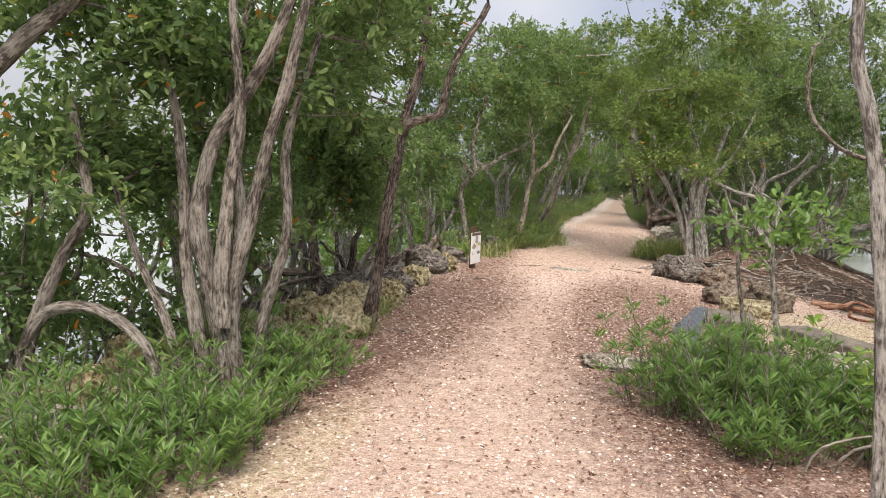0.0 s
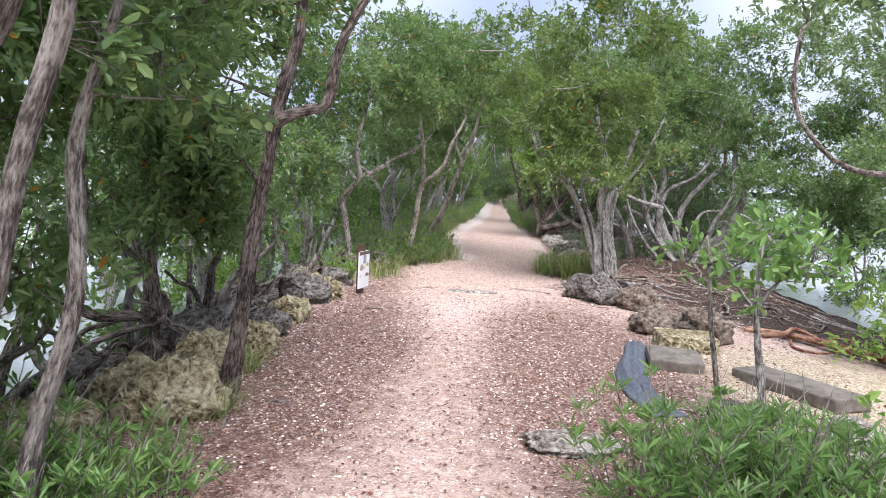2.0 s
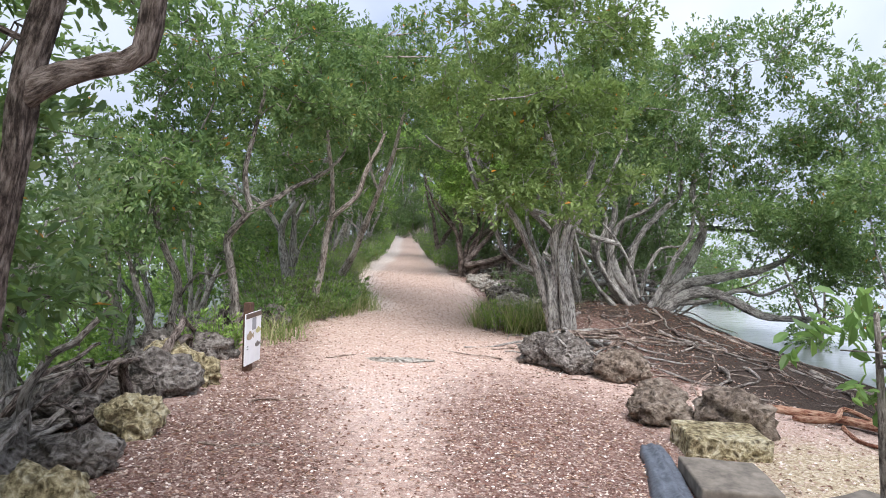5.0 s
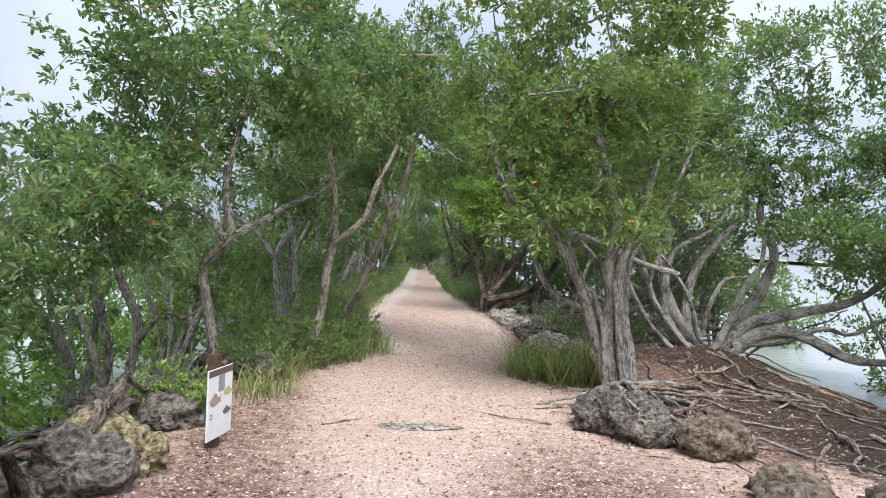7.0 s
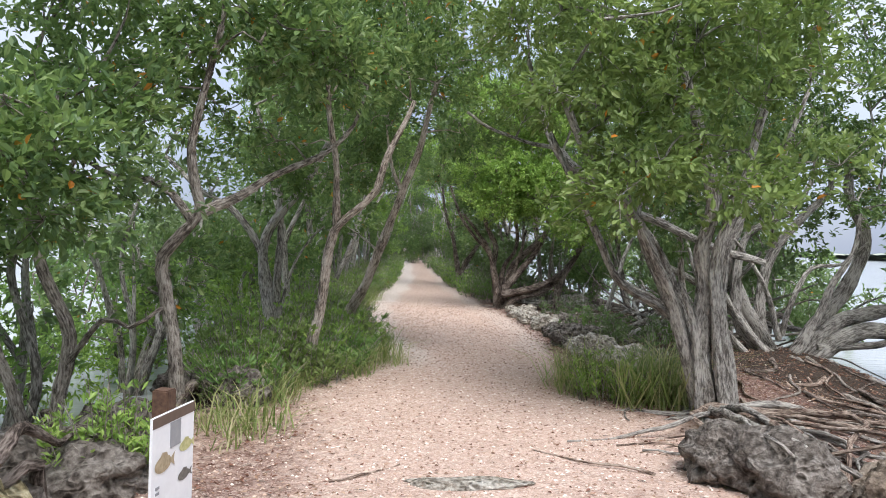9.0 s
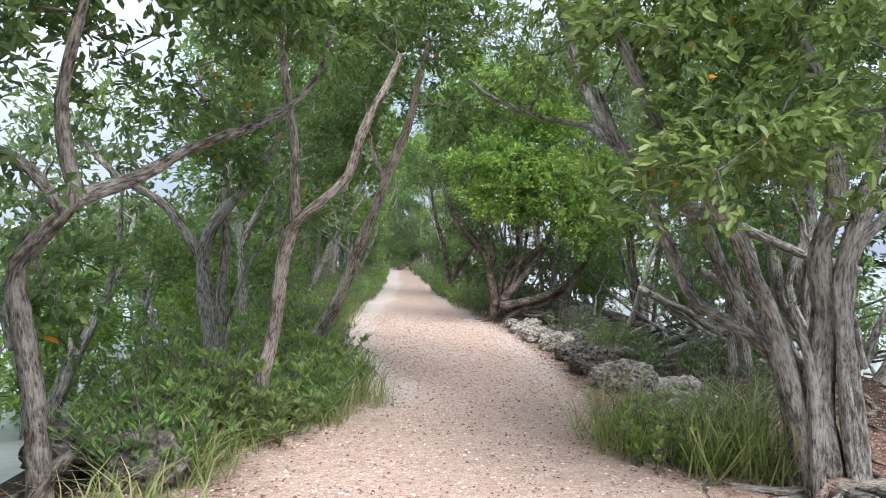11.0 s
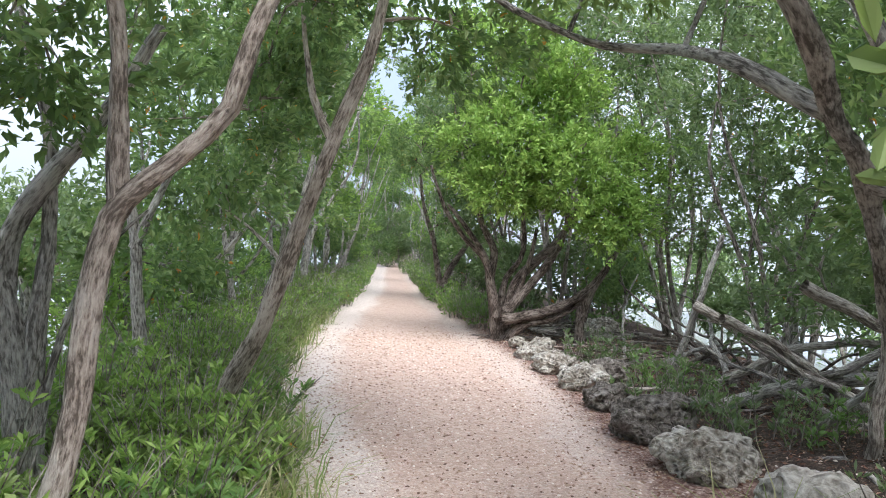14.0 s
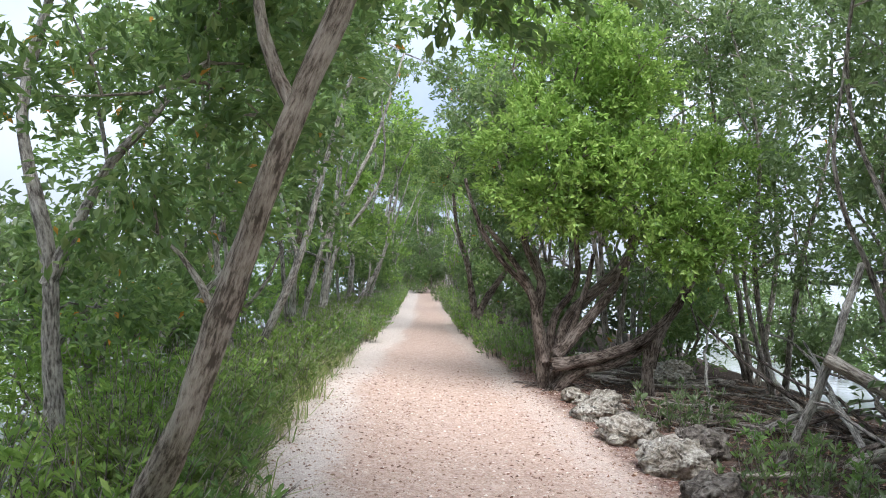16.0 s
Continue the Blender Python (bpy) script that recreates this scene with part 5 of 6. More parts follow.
rock(-0.85, 11.4, 0.32, 0.10, 0.022, 82, ROCK_PALE, "flat grey stone worn flush with the gravel path", 0.06, 0.4, jag=0.8)


# ---- silt fabric strip ----
def fabric_strip():
    p = smooth_path([(0.90, 8.80, 0), (0.80, 8.25, 0), (0.68, 7.75, 0), (0.62, 7.3, 0), (0.63, 6.9, 0), (0.74, 6.5, 0)], 0.04)
    m, k = len(p), 13
    d = np.gradient(p, axis=0)
    d /= np.linalg.norm(d, axis=1)[:, None]
    s = np.stack([d[:, 1], -d[:, 0], 0 * d[:, 0]], -1)
    u = np.linspace(-1, 1, k)
    width = np.interp(np.linspace(0, 1, m), [0, 0.08, 0.5, 1], [0.07, 0.105, 0.13, 0.12])
    v = p[:, None] + s[:, None] * (u[None, :, None] * width[:, None, None])
    folds = 0.012 * np.sin(u[None] * 9 + np.linspace(0, 7, m)[:, None]) + 0.008 * np.sin(np.linspace(0, 60, m))[:, None] * (1 - u[None] ** 2)
    v[..., 2] = ground_height(v[..., 0], v[..., 1]) + 0.012 + (0.055 * (1 - u[None] ** 2) + folds) * np.interp(np.linspace(0, 1, m), [0, 0.06, 0.75, 1], [0.3, 1, 1, 0.0])[:, None]
    i = (np.arange(m - 1)[:, None] * k + np.arange(k - 1)[None]).reshape(-1, 1)
    ob = piece("silt_fabric", quad_mesh("silt_fabric", v.reshape(-1, 3), i + np.array([[0, 1, k + 1, k]])), FABRIC)
    t = ob.modifiers.new("thickness", "SOLIDIFY")
    t.thickness = 0.006
    return tagged(ob, "wrinkled black silt fence fabric lying half buried", "fabric")


fabric_strip()


# ---- sign ----
def box(bm, cx, cy, cz, lx, ly, lz, bevel=0.0):
    r = bmesh.ops.create_cube(bm, size=1, matrix=Matrix.Translation((cx, cy, cz)) @ Matrix.Diagonal((lx, ly, lz, 1)))
    if bevel:
        bmesh.ops.bevel(bm, geom=list({e for v in r["verts"] for e in v.link_edges}), offset=bevel, segments=2, affect="EDGES")


def fish_print(parent, mat, x, z, length, tall, name="fish_picture"):
    bm = bmesh.new()
    n = 18
    ring = [bm.verts.new((x + length * 0.40 * math.cos(a * 2 * math.pi / n) - length * 0.06, -0.0085, z + tall * 0.5 * math.sin(a * 2 * math.pi / n))) for a in range(n)]
    bm.faces.new(ring)
    bm.faces.new([bm.verts.new((x + length * q, -0.0085, z + tall * w)) for q, w in ((0.28, 0.08), (0.28, -0.08), (0.52, -0.45), (0.46, 0.0), (0.52, 0.45))])
    bm.faces.new([bm.verts.new((x + length * q, -0.0085, z + tall * w)) for q, w in ((-0.25, 0.40), (0.16, 0.40), (0.12, 0.62), (-0.1, 0.72))])
    part(name, bm, mat, parent, "small printed fish picture")


def sign():
    ob = stand("information_sign", (-2.2035, 10.675, ground_z(-2.2035, 10.675)), "small white fish information sign with brown header on a wooden post", "sign")
    ob.rotation_euler = (0, 0, math.atan2(0.35, 0.065))
    bm = bmesh.new()
    box(bm, 0.0, 0.045, 0.27, 0.075, 0.075, 0.72, 0.006)
    part("post", bm, POST, ob, "dark brown square wooden post")
    bm = bmesh.new()
    box(bm, 0, 0, 0.31, 0.36, 0.012, 0.47, 0.002)
    panel = part("panel", bm, PANEL_WHITE, ob, "white printed sign panel")
    bm = bmesh.new()
    box(bm, 0, -0.0072, 0.521, 0.356, 0.002, 0.044)
    part("header_band", bm, PANEL_BROWN, panel, "dark brown printed header band")
    bm = bmesh.new()
    box(bm, 0.01, -0.0072, 0.44, 0.09, 0.002, 0.11)
    part("grey_block", bm, PANEL_GREY, panel, "grey printed block")
    fish_print(panel, PRINT_TAN, -0.08, 0.335, 0.17, 0.07)
    fish_print(panel, PRINT_OLIVE, 0.11, 0.365, 0.14, 0.05)
    fish_print(panel, PRINT_DARK, 0.10, 0.235, 0.13, 0.045)
    bm = bmesh.new()
    box(bm, -0.13, -0.0072, 0.245, 0.03, 0.002, 0.012)
    box(bm, -0.13, -0.0072, 0.222, 0.03, 0.002, 0.012)
    part("text_lines", bm, PANEL_GREY, panel, "two short printed bars")


sign()


# ---- roots and dead wood ----
def wood(name, pts, r0, r1, mat, label, category, seed, sides=8, wob=0.012, rough=0.08, group=""):
    o = np.array(pts[0])
    tb = Tubes()
    tb.add([np.array(p) - o for p in pts], r0, r1, sides, 0.07, wob, rough, seed)
    ob = piece(name, tb.mesh(name), mat)
    ob.location = pts[0]
    return tagged(ob, label, category, group)


def ground_run(x, y, a, ln, g, lift=0.01, bend=0.35, n=5):
    out = []
    for k in range(n):
        out.append((x, y, ground_z(x, y) + lift))
        x, y = x + math.cos(a) * ln / (n - 1), y + math.sin(a) * ln / (n - 1)
        a += g.normal(0, bend)
    return out


rg = np.random.default_rng(5)
for k in range(48):
    x, y = rg.uniform(1.5, 4.4), rg.uniform(11.2, 15.0)
    a = math.atan2(y - 15.6, x - 2.9) + rg.normal(0, 0.35)
    wood("surface_root", ground_run(x, y, a, rg.uniform(0.8, 2.2), rg, 0.018, 0.55), rg.uniform(0.010, 0.030), 0.005, (BARK_DARK, ROOT, BARK)[k % 3], "bare brown buttonwood root snaking over dark soil", "root", 900 + k, 6, 0.02, 0.1, "surface roots under the old buttonwood")
for k in range(26):
    x, y = rg.uniform(0.75, 1.7), rg.uniform(11.3, 12.7)
    z = 0.30 if 11.1 < y < 11.9 else 0.12
    a = -math.pi / 2 + rg.normal(0.15, 0.6)
    p = ground_run(x, y, a, rg.uniform(0.6, 1.2), rg)
    p = [(q[0], q[1], q[2] + z * max(0, 1 - i * 0.35)) for i, q in enumerate(p)]
    wood("surface_root", [(1.12 + rg.normal(0, 0.06), 12.85, 0.12), *p], rg.uniform(0.018, 0.04), 0.007, (ROOT, BARK_GREY)[k % 2], "bare pale root creeping over a boulder", "root", 940 + k, 6, 0.02, 0.1, "roots of the shaggy buttonwood")
for k, (x, y, a, ln) in enumerate([(0.25, 11.6, 2.6, 0.8), (0.5, 11.0, -0.6, 0.9), (-1.6, 11.4, 0.4, 0.5), (0.55, 6.9, -0.5, 0.9), (0.2, 12.2, 0.3, 0.6), (-2.1, 8.6, -0.3, 0.5), (-2.0, 9.6, 0.6, 0.5)]):
    wood("fallen_twig", ground_run(x, y, a, ln, rg, 0.006, 0.25), 0.009, 0.004, ROOT, "dry fallen twig lying on the gravel", "twig", 970 + k, 6, 0.015)
for k in range(46):
    x, y = rg.uniform(1.15, 4.2), rg.uniform(16.2, 23.5)
    run = ground_run(x, y, rg.uniform(-0.9, 0.9) + (math.pi if rg.random() < 0.5 else 0), rg.uniform(0.6, 1.7), rg, rg.uniform(0.015, 0.10), 0.22)
    wood("dead_branch", [(max(q[0], 1.15 + 0.05 * i), q[1], q[2]) for i, q in enumerate(run)], rg.uniform(0.012, 0.030), 0.006,
         (DEADWOOD, BARK_DARK, BARK)[k % 3], "dry dead branch lying in a tangle under the trees", "branch", 1000 + k, 6, 0.02, 0.08, "dead branches under the trees")
wood("dead_log", [(1.75, 18.6, -0.03), (1.9, 18.45, 0.5), (2.0, 18.35, 0.95), (2.2, 18.4, 1.5)], 0.04, 0.025, BARK_GREY, "upright grey dead limb", "log", 67, 9)
wood("dead_log", [(1.92, 18.32, 0.84), (2.1, 18.22, 0.72), (2.7, 18.0, 0.36), (3.3, 17.85, -0.02)], 0.045, 0.055, DEADWOOD, "bleached grey fallen log propped on branches", "log", 60, 9)
wood("dead_log", [(2.0, 17.9, 0.0), (2.6, 17.2, 0.42), (3.0, 16.8, 0.85), (3.2, 16.4, 1.3)], 0.045, 0.025, BARK_GREY, "leaning grey dead limb", "log", 62, 9)
wood("dead_log", [(2.6, 18.3, -0.03), (2.9, 17.6, 0.3), (3.2, 17.0, 0.5), (3.5, 16.3, 0.5)], 0.06, 0.04, BARK, "leaning brown dead limb", "log", 63, 9)
for k in range(34):
    x, y = rg.uniform(1.9, 4.4), rg.uniform(16.0, 20.5)
    a = rg.uniform(1.2, 2.4) if k % 2 else rg.uniform(-1.4, 0.6)
    z0 = ground_z(x, y)
    ln, up = rg.uniform(0.8, 2.0), rg.uniform(0.2, 1.1)
    p = [(x, y, z0 - 0.02)]
    for s in (0.35, 0.7, 1.0):
        p.append((max(1.7, x + math.cos(a) * ln * s + rg.normal(0, 0.08)), y + math.sin(a) * ln * s + rg.normal(0, 0.08), z0 + up * s ** 0.8 + rg.normal(0, 0.06)))
    wood("dead_branch", p, rg.uniform(0.016, 0.045), 0.010, (DEADWOOD, BARK_GREY, BARK_DARK)[k % 3], "grey dead limb slanting out of a brush tangle", "branch", 1050 + k, 7, 0.02, 0.1, "dead limbs under the trees")
for k in range(84):
    x, y = rg.uniform(-4.4, -2.8), rg.uniform(5.8, 13.2)
    p = ground_run(x, y, rg.uniform(0, 6.28), rg.uniform(0.7, 1.6), rg, rg.uniform(0.02, 0.3), 0.3)
    p = [(min(q[0], -2.75 - 0.03 * i), q[1], max(q[2], -0.62) + 0.18 * math.sin(i * 0.8) * rg.random()) for i, q in enumerate(p)]
    p[0] = (p[0][0], p[0][1], ground_z(p[0][0], p[0][1]) - 0.02)
    wood("prop_root", p, rg.uniform(0.018, 0.055), 0.012, (BARK_DARK, BARK, BARK_DARK)[k % 3], "dark tangled mangrove root arching over the bank", "root", 1100 + k, 7, 0.03, 0.1, "tangled roots on the bay bank")
for k in range(30):
    x, y = rg.uniform(-4.4, -3.1), rg.uniform(5.0, 9.4)
    z0, a, ln, up = ground_z(x, y), rg.uniform(0, 6.28), rg.uniform(0.7, 1.5), rg.uniform(0.5, 1.15)
    p = [(x, y, z0 - 0.03)] + [(min(x + math.cos(a) * ln * q + rg.normal(0, 0.07), -2.85), y + math.sin(a) * ln * q + rg.normal(0, 0.07), z0 + up * h) for q, h in ((0.2, 0.45), (0.5, 0.85), (0.8, 1.0), (1.0, 1.15))]
    wood("crooked_limb", p, rg.uniform(0.028, 0.06), 0.014, (BARK_DARK, BARK, BARK_DARK)[k % 3], "crooked bare mangrove limb above the dark bank", "branch", 1300 + k, 8, 0.03, 0.12, "crooked limbs on the bay bank")
for k in range(26):
    x, y = rg.uniform(0.75, 2.4), rg.uniform(20.2, 21.6)
    a = math.atan2(y - 21.9, x - 0.8) + rg.normal(0, 0.4)
    run = ground_run(x, y, a, rg.uniform(0.6, 1.5), rg, 0.012)
    wood("surface_root", [(max(q[0], 0.55), q[1], q[2]) for q in run], rg.uniform(0.014, 0.03), 0.006, (ROOT, BARK)[k % 2], "dry brown root spreading from the bright buttonwood", "root", 1350 + k, 6, 0.02, 0.1, "roots of the bright buttonwood")
for k, (p, r) in enumerate([([(1.7, 17.3, 0.81), (2.16, 17.3, 0.61), (2.69, 17.3, 0.25), (3.0, 17.3, -0.05)], 0.04), ([(1.95, 16.6, 1.13), (2.53, 16.6, 0.86), (2.96, 16.6, 0.54), (3.3, 16.6, 0.1)], 0.05), ([(1.9, 17.8, 0.0), (2.4, 17.4, 0.28), (3.1, 17.0, 0.42), (3.9, 16.6, 0.3)], 0.055), ([(2.2, 18.6, 0.0), (2.9, 18.1, 0.5), (3.8, 17.7, 0.62)], 0.045), ([(1.95, 15.9, -0.05), (2.0, 15.8, 0.6), (1.92, 15.7, 1.2), (1.75, 15.6, 1.9)], 0.045)]):
    wood("dead_log", p, r, r * 0.7, (DEADWOOD, DEADWOOD, BARK_GREY)[k % 3], "bleached dead limb fallen across the brush tangle", "log", 1400 + k, 9, 0.02, 0.1)
wood("red_root", [(2.3, 9.85, 0.03), (2.6, 9.55, 0.06), (2.9, 9.1, 0.05), (3.3, 8.6, 0.03), (3.8, 8.2, -0.03)], 0.035, 0.045, REDWOOD, "peeling red-brown fallen palm frond stalk", "branch", 64, 8)
wood("red_root", [(2.35, 9.6, 0.02), (2.5, 9.3, 0.10), (2.7, 9.5, 0.13), (2.95, 9.4, 0.03)], 0.028, 0.015, REDWOOD, "peeling red-brown curled bark strip", "branch", 65, 8)
wood("curled_frond", [(2.6, 9.35, 0.03), (2.5, 9.0, 0.03), (2.62, 8.75, 0.05), (2.85, 8.7, 0.12), (3.0, 8.9, 0.16), (2.9, 9.2, 0.10)], 0.018, 0.010, REDWOOD, "thin curled tan frond strip on gravel", "branch", 66, 6)


# ---- shrubs and grass ----
def shrub(name, x, y, rx, ry, h, stems, seed, label, leaf=LEAF_BUSH, size=0.07, width=0.24, per=26, group="", lean=0.35):
    """Upright stems with narrow leaves up each of them."""
    g = np.random.default_rng(seed)
    ob = stand(name, (x, y, ground_z(x, y)), label, "shrub", group)
    tb, at, way = Tubes(), [], []
    for k in range(stems):
        a, r = g.uniform(0, 6.283), math.sqrt(g.random())
        bx, by = math.cos(a) * rx * r, math.sin(a) * ry * r
        bz = ground_z(x + bx, y + by) - ground_z(x, y)
        hh = h * g.uniform(0.45, 1.3) * (1 - 0.3 * r * r)
        ox, oy = math.cos(a) * lean * hh * r + g.normal(0, 0.06), math.sin(a) * lean * hh * r + g.normal(0, 0.06)
        p = tb.add([(bx, by, bz - 0.03), (bx + ox * 0.35, by + oy * 0.35, bz + hh * 0.5), (bx + ox, by + oy, bz + hh)], 0.006, 0.002, 3, 0.2, 0.008, 0, seed + k)
        s = g.uniform(0.25, 1.0, per) ** 0.8
        i = np.clip((s * (len(p) - 1)).astype(int), 0, len(p) - 1)
        at.append(p[i] + g.normal(0, 0.012, (per, 3)))
        b = g.uniform(0, 6.283, per)
        way.append(np.stack([np.cos(b), np.sin(b), g.uniform(0.35, 1.3, per)], -1))
    tagged(piece("stem", tb.mesh("stem"), BARK, ob), kind="stuff")
    tagged(piece("foliage", leaf_mesh("foliage", np.vstack(at), np.vstack(way), size, width, g, 0.1, 0.6, 0.05, True), leaf, ob), kind="stuff")
    return ob


def grass(name, x, y, rx, ry, h, count, seed, label, kind=""):
    g = np.random.default_rng(seed)
    a, r = g.uniform(0, 6.283, count), np.sqrt(g.random(count))
    lump = g.normal(0, 0.22, (9, 2))[g.integers(0, 9, count)]
    bx, by = (np.cos(a) * r * 0.55 + lump[:, 0] * 1.6) * rx, (np.sin(a) * r * 0.55 + lump[:, 1] * 1.6) * ry
    bz = ground_height(x + bx, y + by) - ground_z(x, y) - 0.01
    hh = h * (0.2 + 0.95 * g.random(count) ** 1.3)
    b = g.uniform(0, 6.283, count)
    out = (hh + 0.06) * g.uniform(0.2, 1.5, count)
    d = np.stack([np.cos(b), np.sin(b), 0 * b], -1)
    s = np.stack([-np.sin(b), np.cos(b), 0 * b], -1)
    w = g.uniform(0.003, 0.0065, count)[:, None]
    p0 = np.stack([bx, by, bz], -1)
    p1 = p0 + d * (out * 0.38)[:, None] + np.array([0, 0, 1.0]) * (hh * 0.62)[:, None]
    p2 = p0 + d * out[:, None] + np.array([0, 0, 1.0]) * (hh * 0.80)[:, None]
    v = np.stack([p0 - s * w, p0 + s * w, p1 + s * w * 0.8, p1 - s * w * 0.8, p2 + s * w * 0.15, p2 - s * w * 0.15], 1).reshape(-1, 3)
    i = np.arange(count)[:, None] * 6
    q = np.stack([i + [0, 1, 2, 3], i + [3, 2, 4, 5]], 1).reshape(-1, 4)
    ob = piece(name, quad_mesh(name, v, q), GRASS)
    ob.location = (x, y, ground_z(x, y))
    return tagged(ob, label, "grass", "", kind)


OX = "leafy green seaside shrub with narrow upright leaves"
for k, (x, y, rx, ry, h, n) in enumerate([(-2.05, 3.0, 0.35, 0.45, 0.42, 90), (-2.25, 3.7, 0.4, 0.5, 0.45, 100), (-2.1, 4.4, 0.3, 0.4, 0.42, 80), (-2.65, 3.0, 0.4, 0.45, 0.5, 90), (-2.6, 4.3, 0.3, 0.4, 0.6, 60), (-2.2, 2.4, 0.3, 0.35, 0.35, 60)]):
    shrub("seaside_shrub", x, y, rx, ry, h, n, 2000 + k, OX, group="shrubs at the bay-side edge", per=30, size=0.078, width=0.19, lean=0.55)
for k, (x, y, rx, ry, h, n) in enumerate([(0.30, 4.85, 0.24, 0.28, 0.74, 34), (0.66, 4.6, 0.28, 0.3, 0.72, 48), (0.55, 5.2, 0.26, 0.3, 0.48, 30), (1.0, 4.75, 0.35, 0.35, 0.60, 70), (1.05, 5.4, 0.4, 0.3, 0.42, 60), (1.45, 4.5, 0.35, 0.35, 0.55, 60), (0.85, 4.15, 0.25, 0.2, 0.42, 30)]):
    shrub("seaside_shrub", x, y, rx, ry, h, n, 2050 + k, OX, group="shrubs at the clearing edge", per=34, size=0.085, width=0.18, lean=0.6)
bush(1.85, 4.55, 0.4, 0.95, 2080, "yellow-green young bush beside the clearing", 70, LEAF_BRIGHT, 0.085)
for k, (x, y) in enumerate([(1.25, 4.2), (1.45, 4.05), (0.95, 3.95), (1.6, 4.3), (1.1, 4.0)]):
    g = np.random.default_rng(60 + k)
    wood("dry_stem", [(x, y, -0.02), (x + 0.08, y - 0.05, 0.18), (x + 0.25 + 0.05 * k, y - 0.08, 0.30), (x + 0.42 + 0.05 * k, y - 0.12, 0.27)], 0.009, 0.004, DEADWOOD, "pale dry stem arching out of a shrub", "twig", 990 + k, 5, 0.01, 0.0)
sg = np.random.default_rng(9)
for k in range(30):
    y = 13.8 + k * 0.62 + sg.uniform(-0.2, 0.2)
    x = -2.45 - (k % 3) * 0.38 + sg.uniform(-0.12, 0.12)
    shrub("path_shrub", x, y, 0.42, 0.45, sg.uniform(0.45, 0.75), 70, 2100 + k, "soft green shrub with small leaves at the path edge", (LEAF_OLIVE, LEAF_BRIGHT, LEAF_BUSH)[k % 3], 0.07, 0.34, 25, "undergrowth on the bay side")
for k, (x, y) in enumerate([(0.75, 23.0), (0.6, 24.6), (0.5, 26.0), (0.4, 29.5), (0.45, 31.0), (0.3, 33.5), (0.2, 36.0), (-2.1, 33.0), (-2.1, 36.0), (-2.0, 39.0), (0.0, 40.0), (1.4, 17.6), (1.75, 18.3), (1.6, 16.6), (2.2, 16.2), (1.5, 20.0), (-2.2, 45), (0.0, 46)]):
    shrub("path_shrub", x, y, 0.45, 0.5, 0.55 if y > 22 else 0.42, 60 if y > 22 else 34, 2200 + k, "soft green shrub at the wooded path edge", (LEAF_BUSH, LEAF_DULL)[k % 2], 0.065, 0.32, 20, "undergrowth under the trees")
for k in range(34):
    y = 13.2 + k * 0.42 + sg.uniform(-0.15, 0.15)
    x = float(path_left(y)) - 0.34 - (k % 2) * 0.3 + sg.uniform(-0.08, 0.06)
    shrub("path_shrub", x, y, 0.30, 0.36, sg.uniform(0.32, 0.5) + (k % 2) * 0.12, 64, 2400 + k, "feathery bright green undergrowth fringing the path", (LEAF_BUSH, LEAF_BRIGHT, LEAF_OLIVE, LEAF_BRIGHT)[k % 4], 0.07, 0.26, 24, "undergrowth on the bay side", 0.6)
for k in range(16):
    y = 24.5 + k * 1.3
    for x, g0 in ((float(path_left(y)) - 0.3, 0), (float(path_right(y)) + 0.35, 1)):
        shrub("path_shrub", x, y, 0.36, 0.6, sg.uniform(0.4, 0.6), 44, 2500 + k * 2 + g0, "green undergrowth narrowing the far path", (LEAF_BUSH, LEAF_BRIGHT)[k % 2], 0.08, 0.3, 18, "undergrowth under the trees")
shrub("path_shrub", -2.75, 11.4, 0.28, 0.35, 0.5, 70, 2300, "fresh green shrub behind the information sign", LEAF_BRIGHT, 0.06, 0.3, 24)
grass("grass_tuft", 0.42, 14.0, 0.36, 0.42, 0.50, 360, 1, "tall green and straw grass tuft beside the path")
grass("grass_tuft", 1.0, 13.4, 0.34, 0.38, 0.60, 340, 5, "tall straw-coloured grass tuft under the shaggy buttonwood")
grass("grass_tuft", 0.68, 13.45, 0.34, 0.38, 0.56, 360, 2, "tall green and straw grass tuft beside the path")
shrub("path_shrub", 0.6, 13.7, 0.36, 0.42, 0.42, 70, 2310, "low green leafy tuft growing through the grass", LEAF_BRIGHT, 0.06, 0.24, 22)
shrub("path_shrub", 1.25, 14.35, 0.3, 0.3, 0.5, 50, 2311, "low green leafy tuft growing through the grass", LEAF_DULL, 0.06, 0.22, 22)
grass("grass_tuft", -2.35, 6.9, 0.12, 0.2, 0.25, 150, 3, "small grass tuft between boulders")
grass("grass_tuft", -2.2, 5.9, 0.14, 0.2, 0.25, 160, 4, "small grass tuft between boulders")
for k in range(16):
    y = 12.4 + k * 0.75
    grass("grass_tuft", float(path_left(y)) - 0.16 + sg.uniform(-0.1, 0.05), y, 0.26, 0.5, sg.uniform(0.28, 0.36), 260, 20 + k, "soft green grass fringe at the path edge")


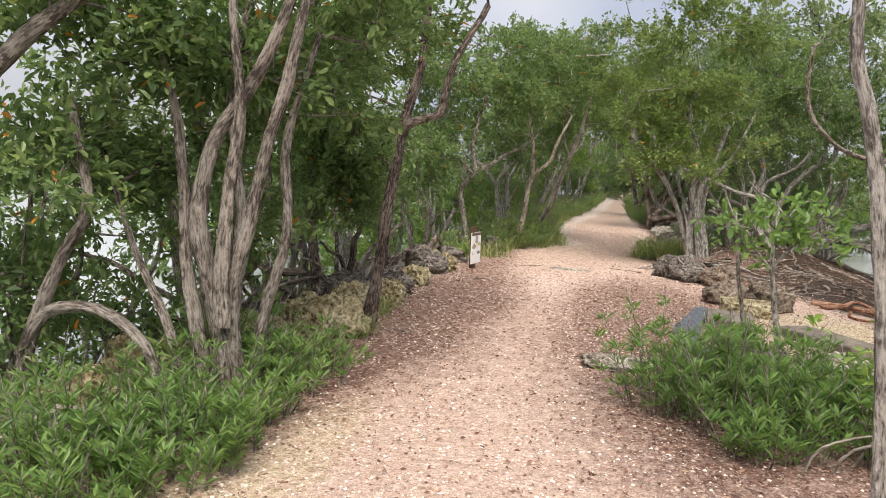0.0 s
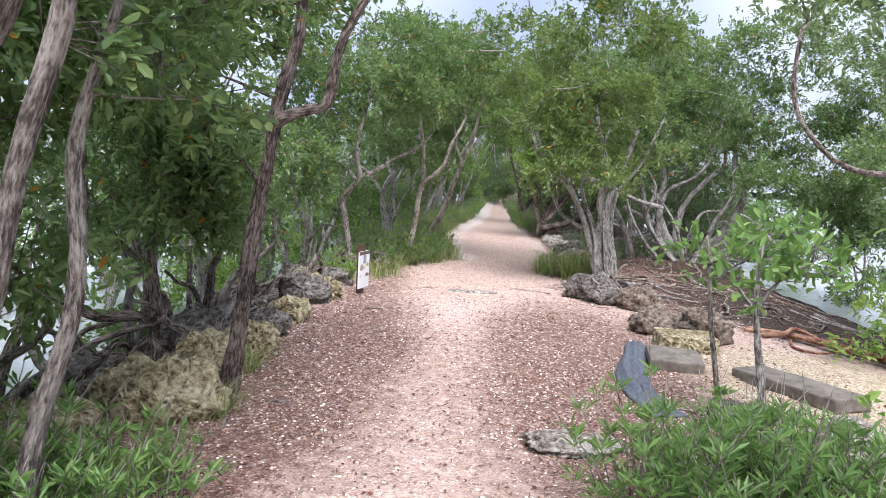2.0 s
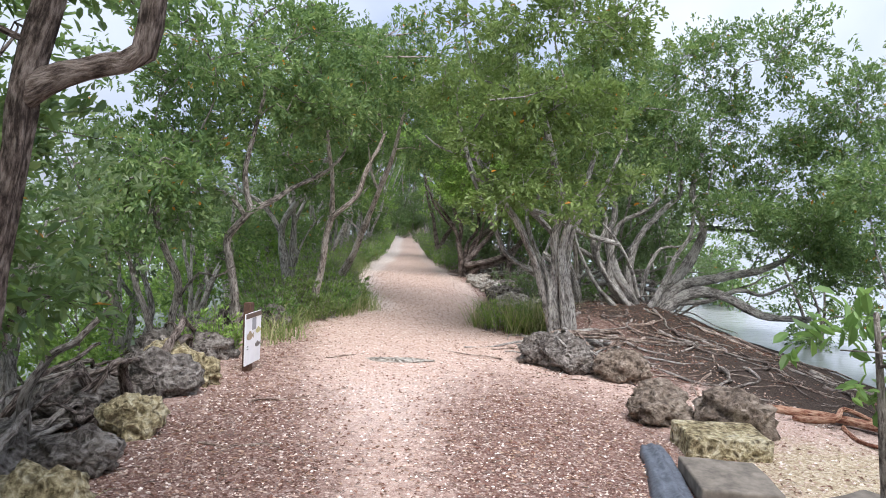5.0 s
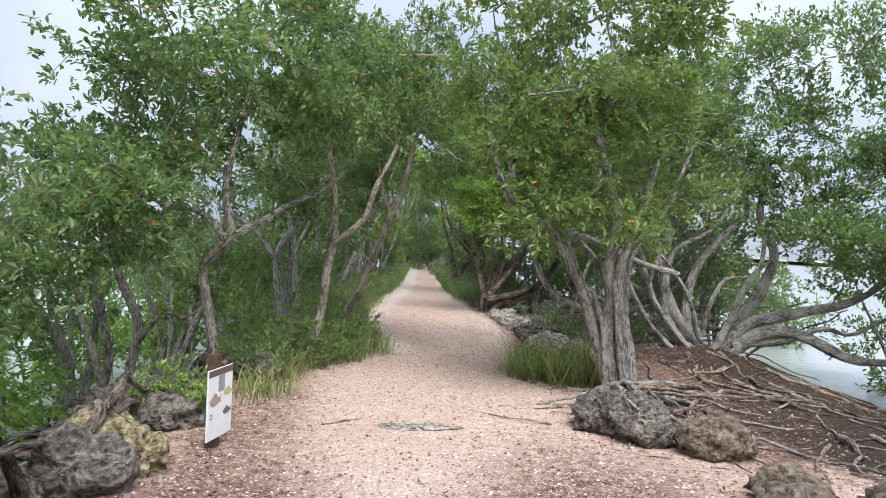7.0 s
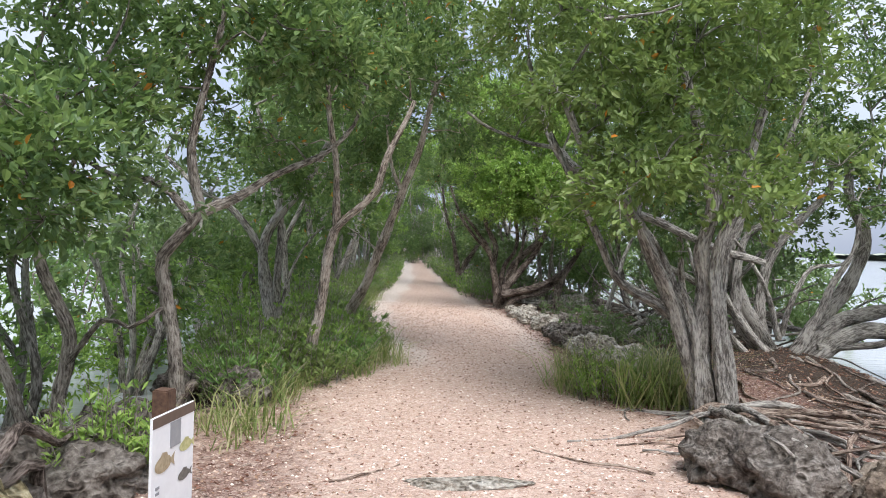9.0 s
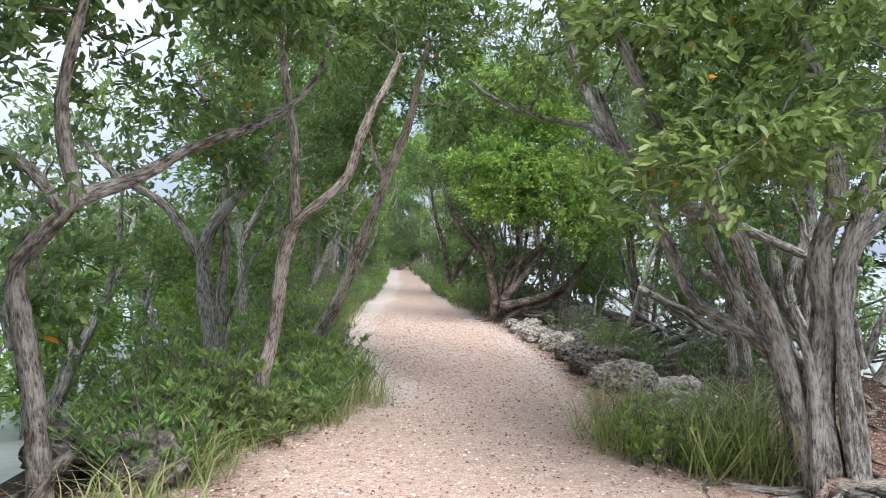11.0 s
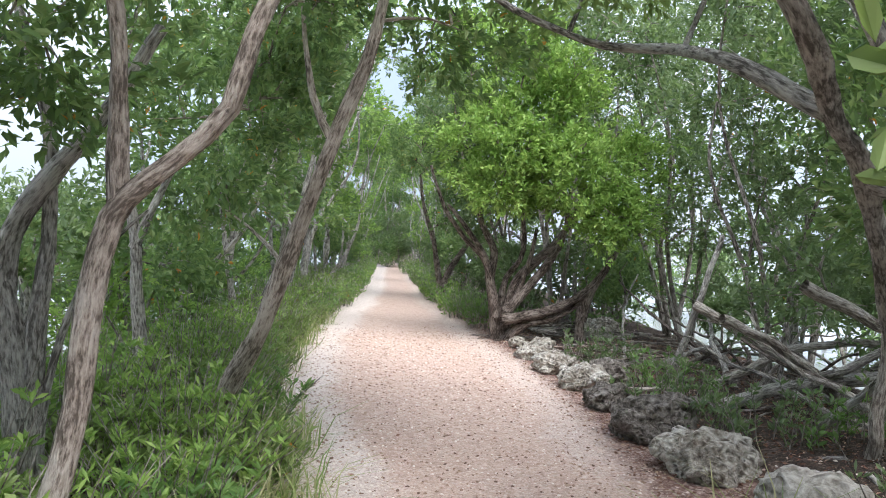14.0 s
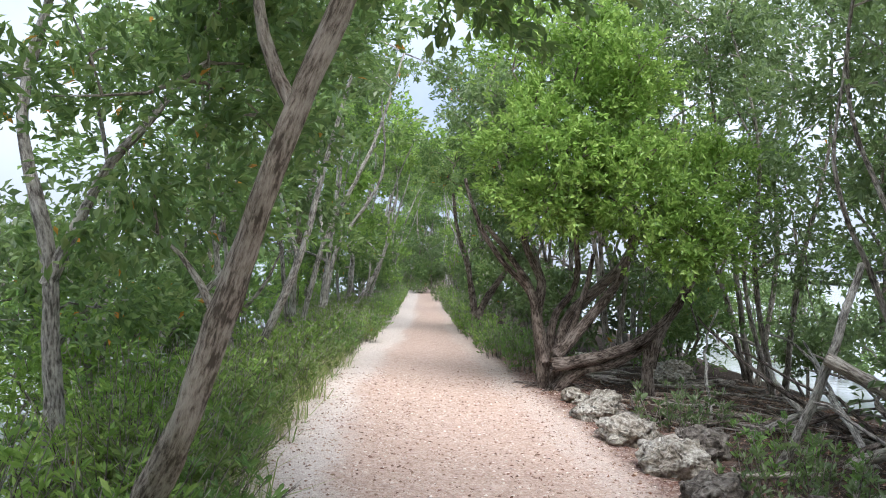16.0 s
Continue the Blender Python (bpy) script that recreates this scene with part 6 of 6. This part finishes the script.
# ---- loose gravel and litter ----
def gravel():
    g = np.random.default_rng(3)
    n = 105000
    y = 2.4 + 20 * g.random(n) ** 1.25
    x = g.uniform(-2.5, 2.6, n)
    inside = ((x < 0.7) & (g.random(n) > 0.82 * litter_zone(x, y))) | ((y > 5.6) & (y < 10.5)) | ((y < 16) & (g.random(n) < 0.25))
    x, y = x[inside], y[inside]
    n = len(x)
    r = 0.003 + 0.011 * g.random(n) ** 2.6
    t = unit(np.array([[1, 0, 0], [-1, 0, 0], [0, 1, 0], [0, -1, 0], [0, 0, 1], [0, 0, -1]], float))
    v = t[None] * (r[:, None, None] * g.uniform(0.6, 1.35, (n, 6, 1))) * np.array([1, 1, 0.6])
    a = g.uniform(0, 6.283, n)
    c, s = np.cos(a)[:, None], np.sin(a)[:, None]
    v = np.stack([v[..., 0] * c - v[..., 1] * s, v[..., 0] * s + v[..., 1] * c, v[..., 2]], -1)
    v += np.stack([x, y, ground_height(x, y) + r * 0.25], -1)[:, None]
    f = np.array([[0, 2, 4], [2, 1, 4], [1, 3, 4], [3, 0, 4], [2, 0, 5], [1, 2, 5], [3, 1, 5], [0, 3, 5]])
    i = np.arange(n)[:, None, None] * 6
    ob = piece("gravel", quad_mesh("gravel", v.reshape(-1, 3), (i + f[None]).reshape(-1, 3), None, False), PEBBLE)
    return tagged(ob, "loose pale limestone chips scattered on the path", "gravel", "", "stuff")


def litter():
    g = np.random.default_rng(4)
    n = 170000
    x, y = g.uniform(-3.4, 4.5, n), g.uniform(2.0, 23.0, n)
    keep = g.random(n) < np.clip(litter_zone(x, y) + soil_zone(x, y) * np.where(x > 2.2, 0.14, 0.35), 0.085, 1) * 0.42
    x, y = x[keep], y[keep]
    n = len(x)
    a = g.uniform(0, 6.283, n)
    at = np.stack([x, y, ground_height(x, y) + 0.006 + 0.010 * g.random(n)], -1)
    way = np.stack([np.cos(a), np.sin(a), g.normal(0, 0.18, n)], -1)
    ob = piece("leaf_litter", leaf_mesh("leaf_litter", at, way, 0.034, 0.40, g, 0.15, simple=True), LITTER)
    return tagged(ob, "dry brown and red fallen leaves on the ground", "leaf litter", "", "stuff")


def twig_litter():
    g = np.random.default_rng(8)
    n = 60000
    x, y = g.uniform(-3.2, 4.2, n), g.uniform(2.5, 22.0, n)
    keep = g.random(n) < np.clip(litter_zone(x, y) * 0.9 + soil_zone(x, y) * 0.5, 0.015, 1) * 0.3
    x, y = x[keep], y[keep]
    a = g.uniform(0, 6.283, len(x))
    at = np.stack([x, y, ground_height(x, y) + 0.006 + 0.008 * g.random(len(x))], -1)
    way = np.stack([np.cos(a), np.sin(a), g.normal(0, 0.06, len(x))], -1)
    ob = piece("twig_litter", leaf_mesh("twig_litter", at, way, 0.085, 0.065, g, 0.4, simple=True), BARK_DARK)
    return tagged(ob, "thin brown broken twigs and needles on the ground", "twig litter", "", "stuff")


gravel()
litter()
twig_litter()
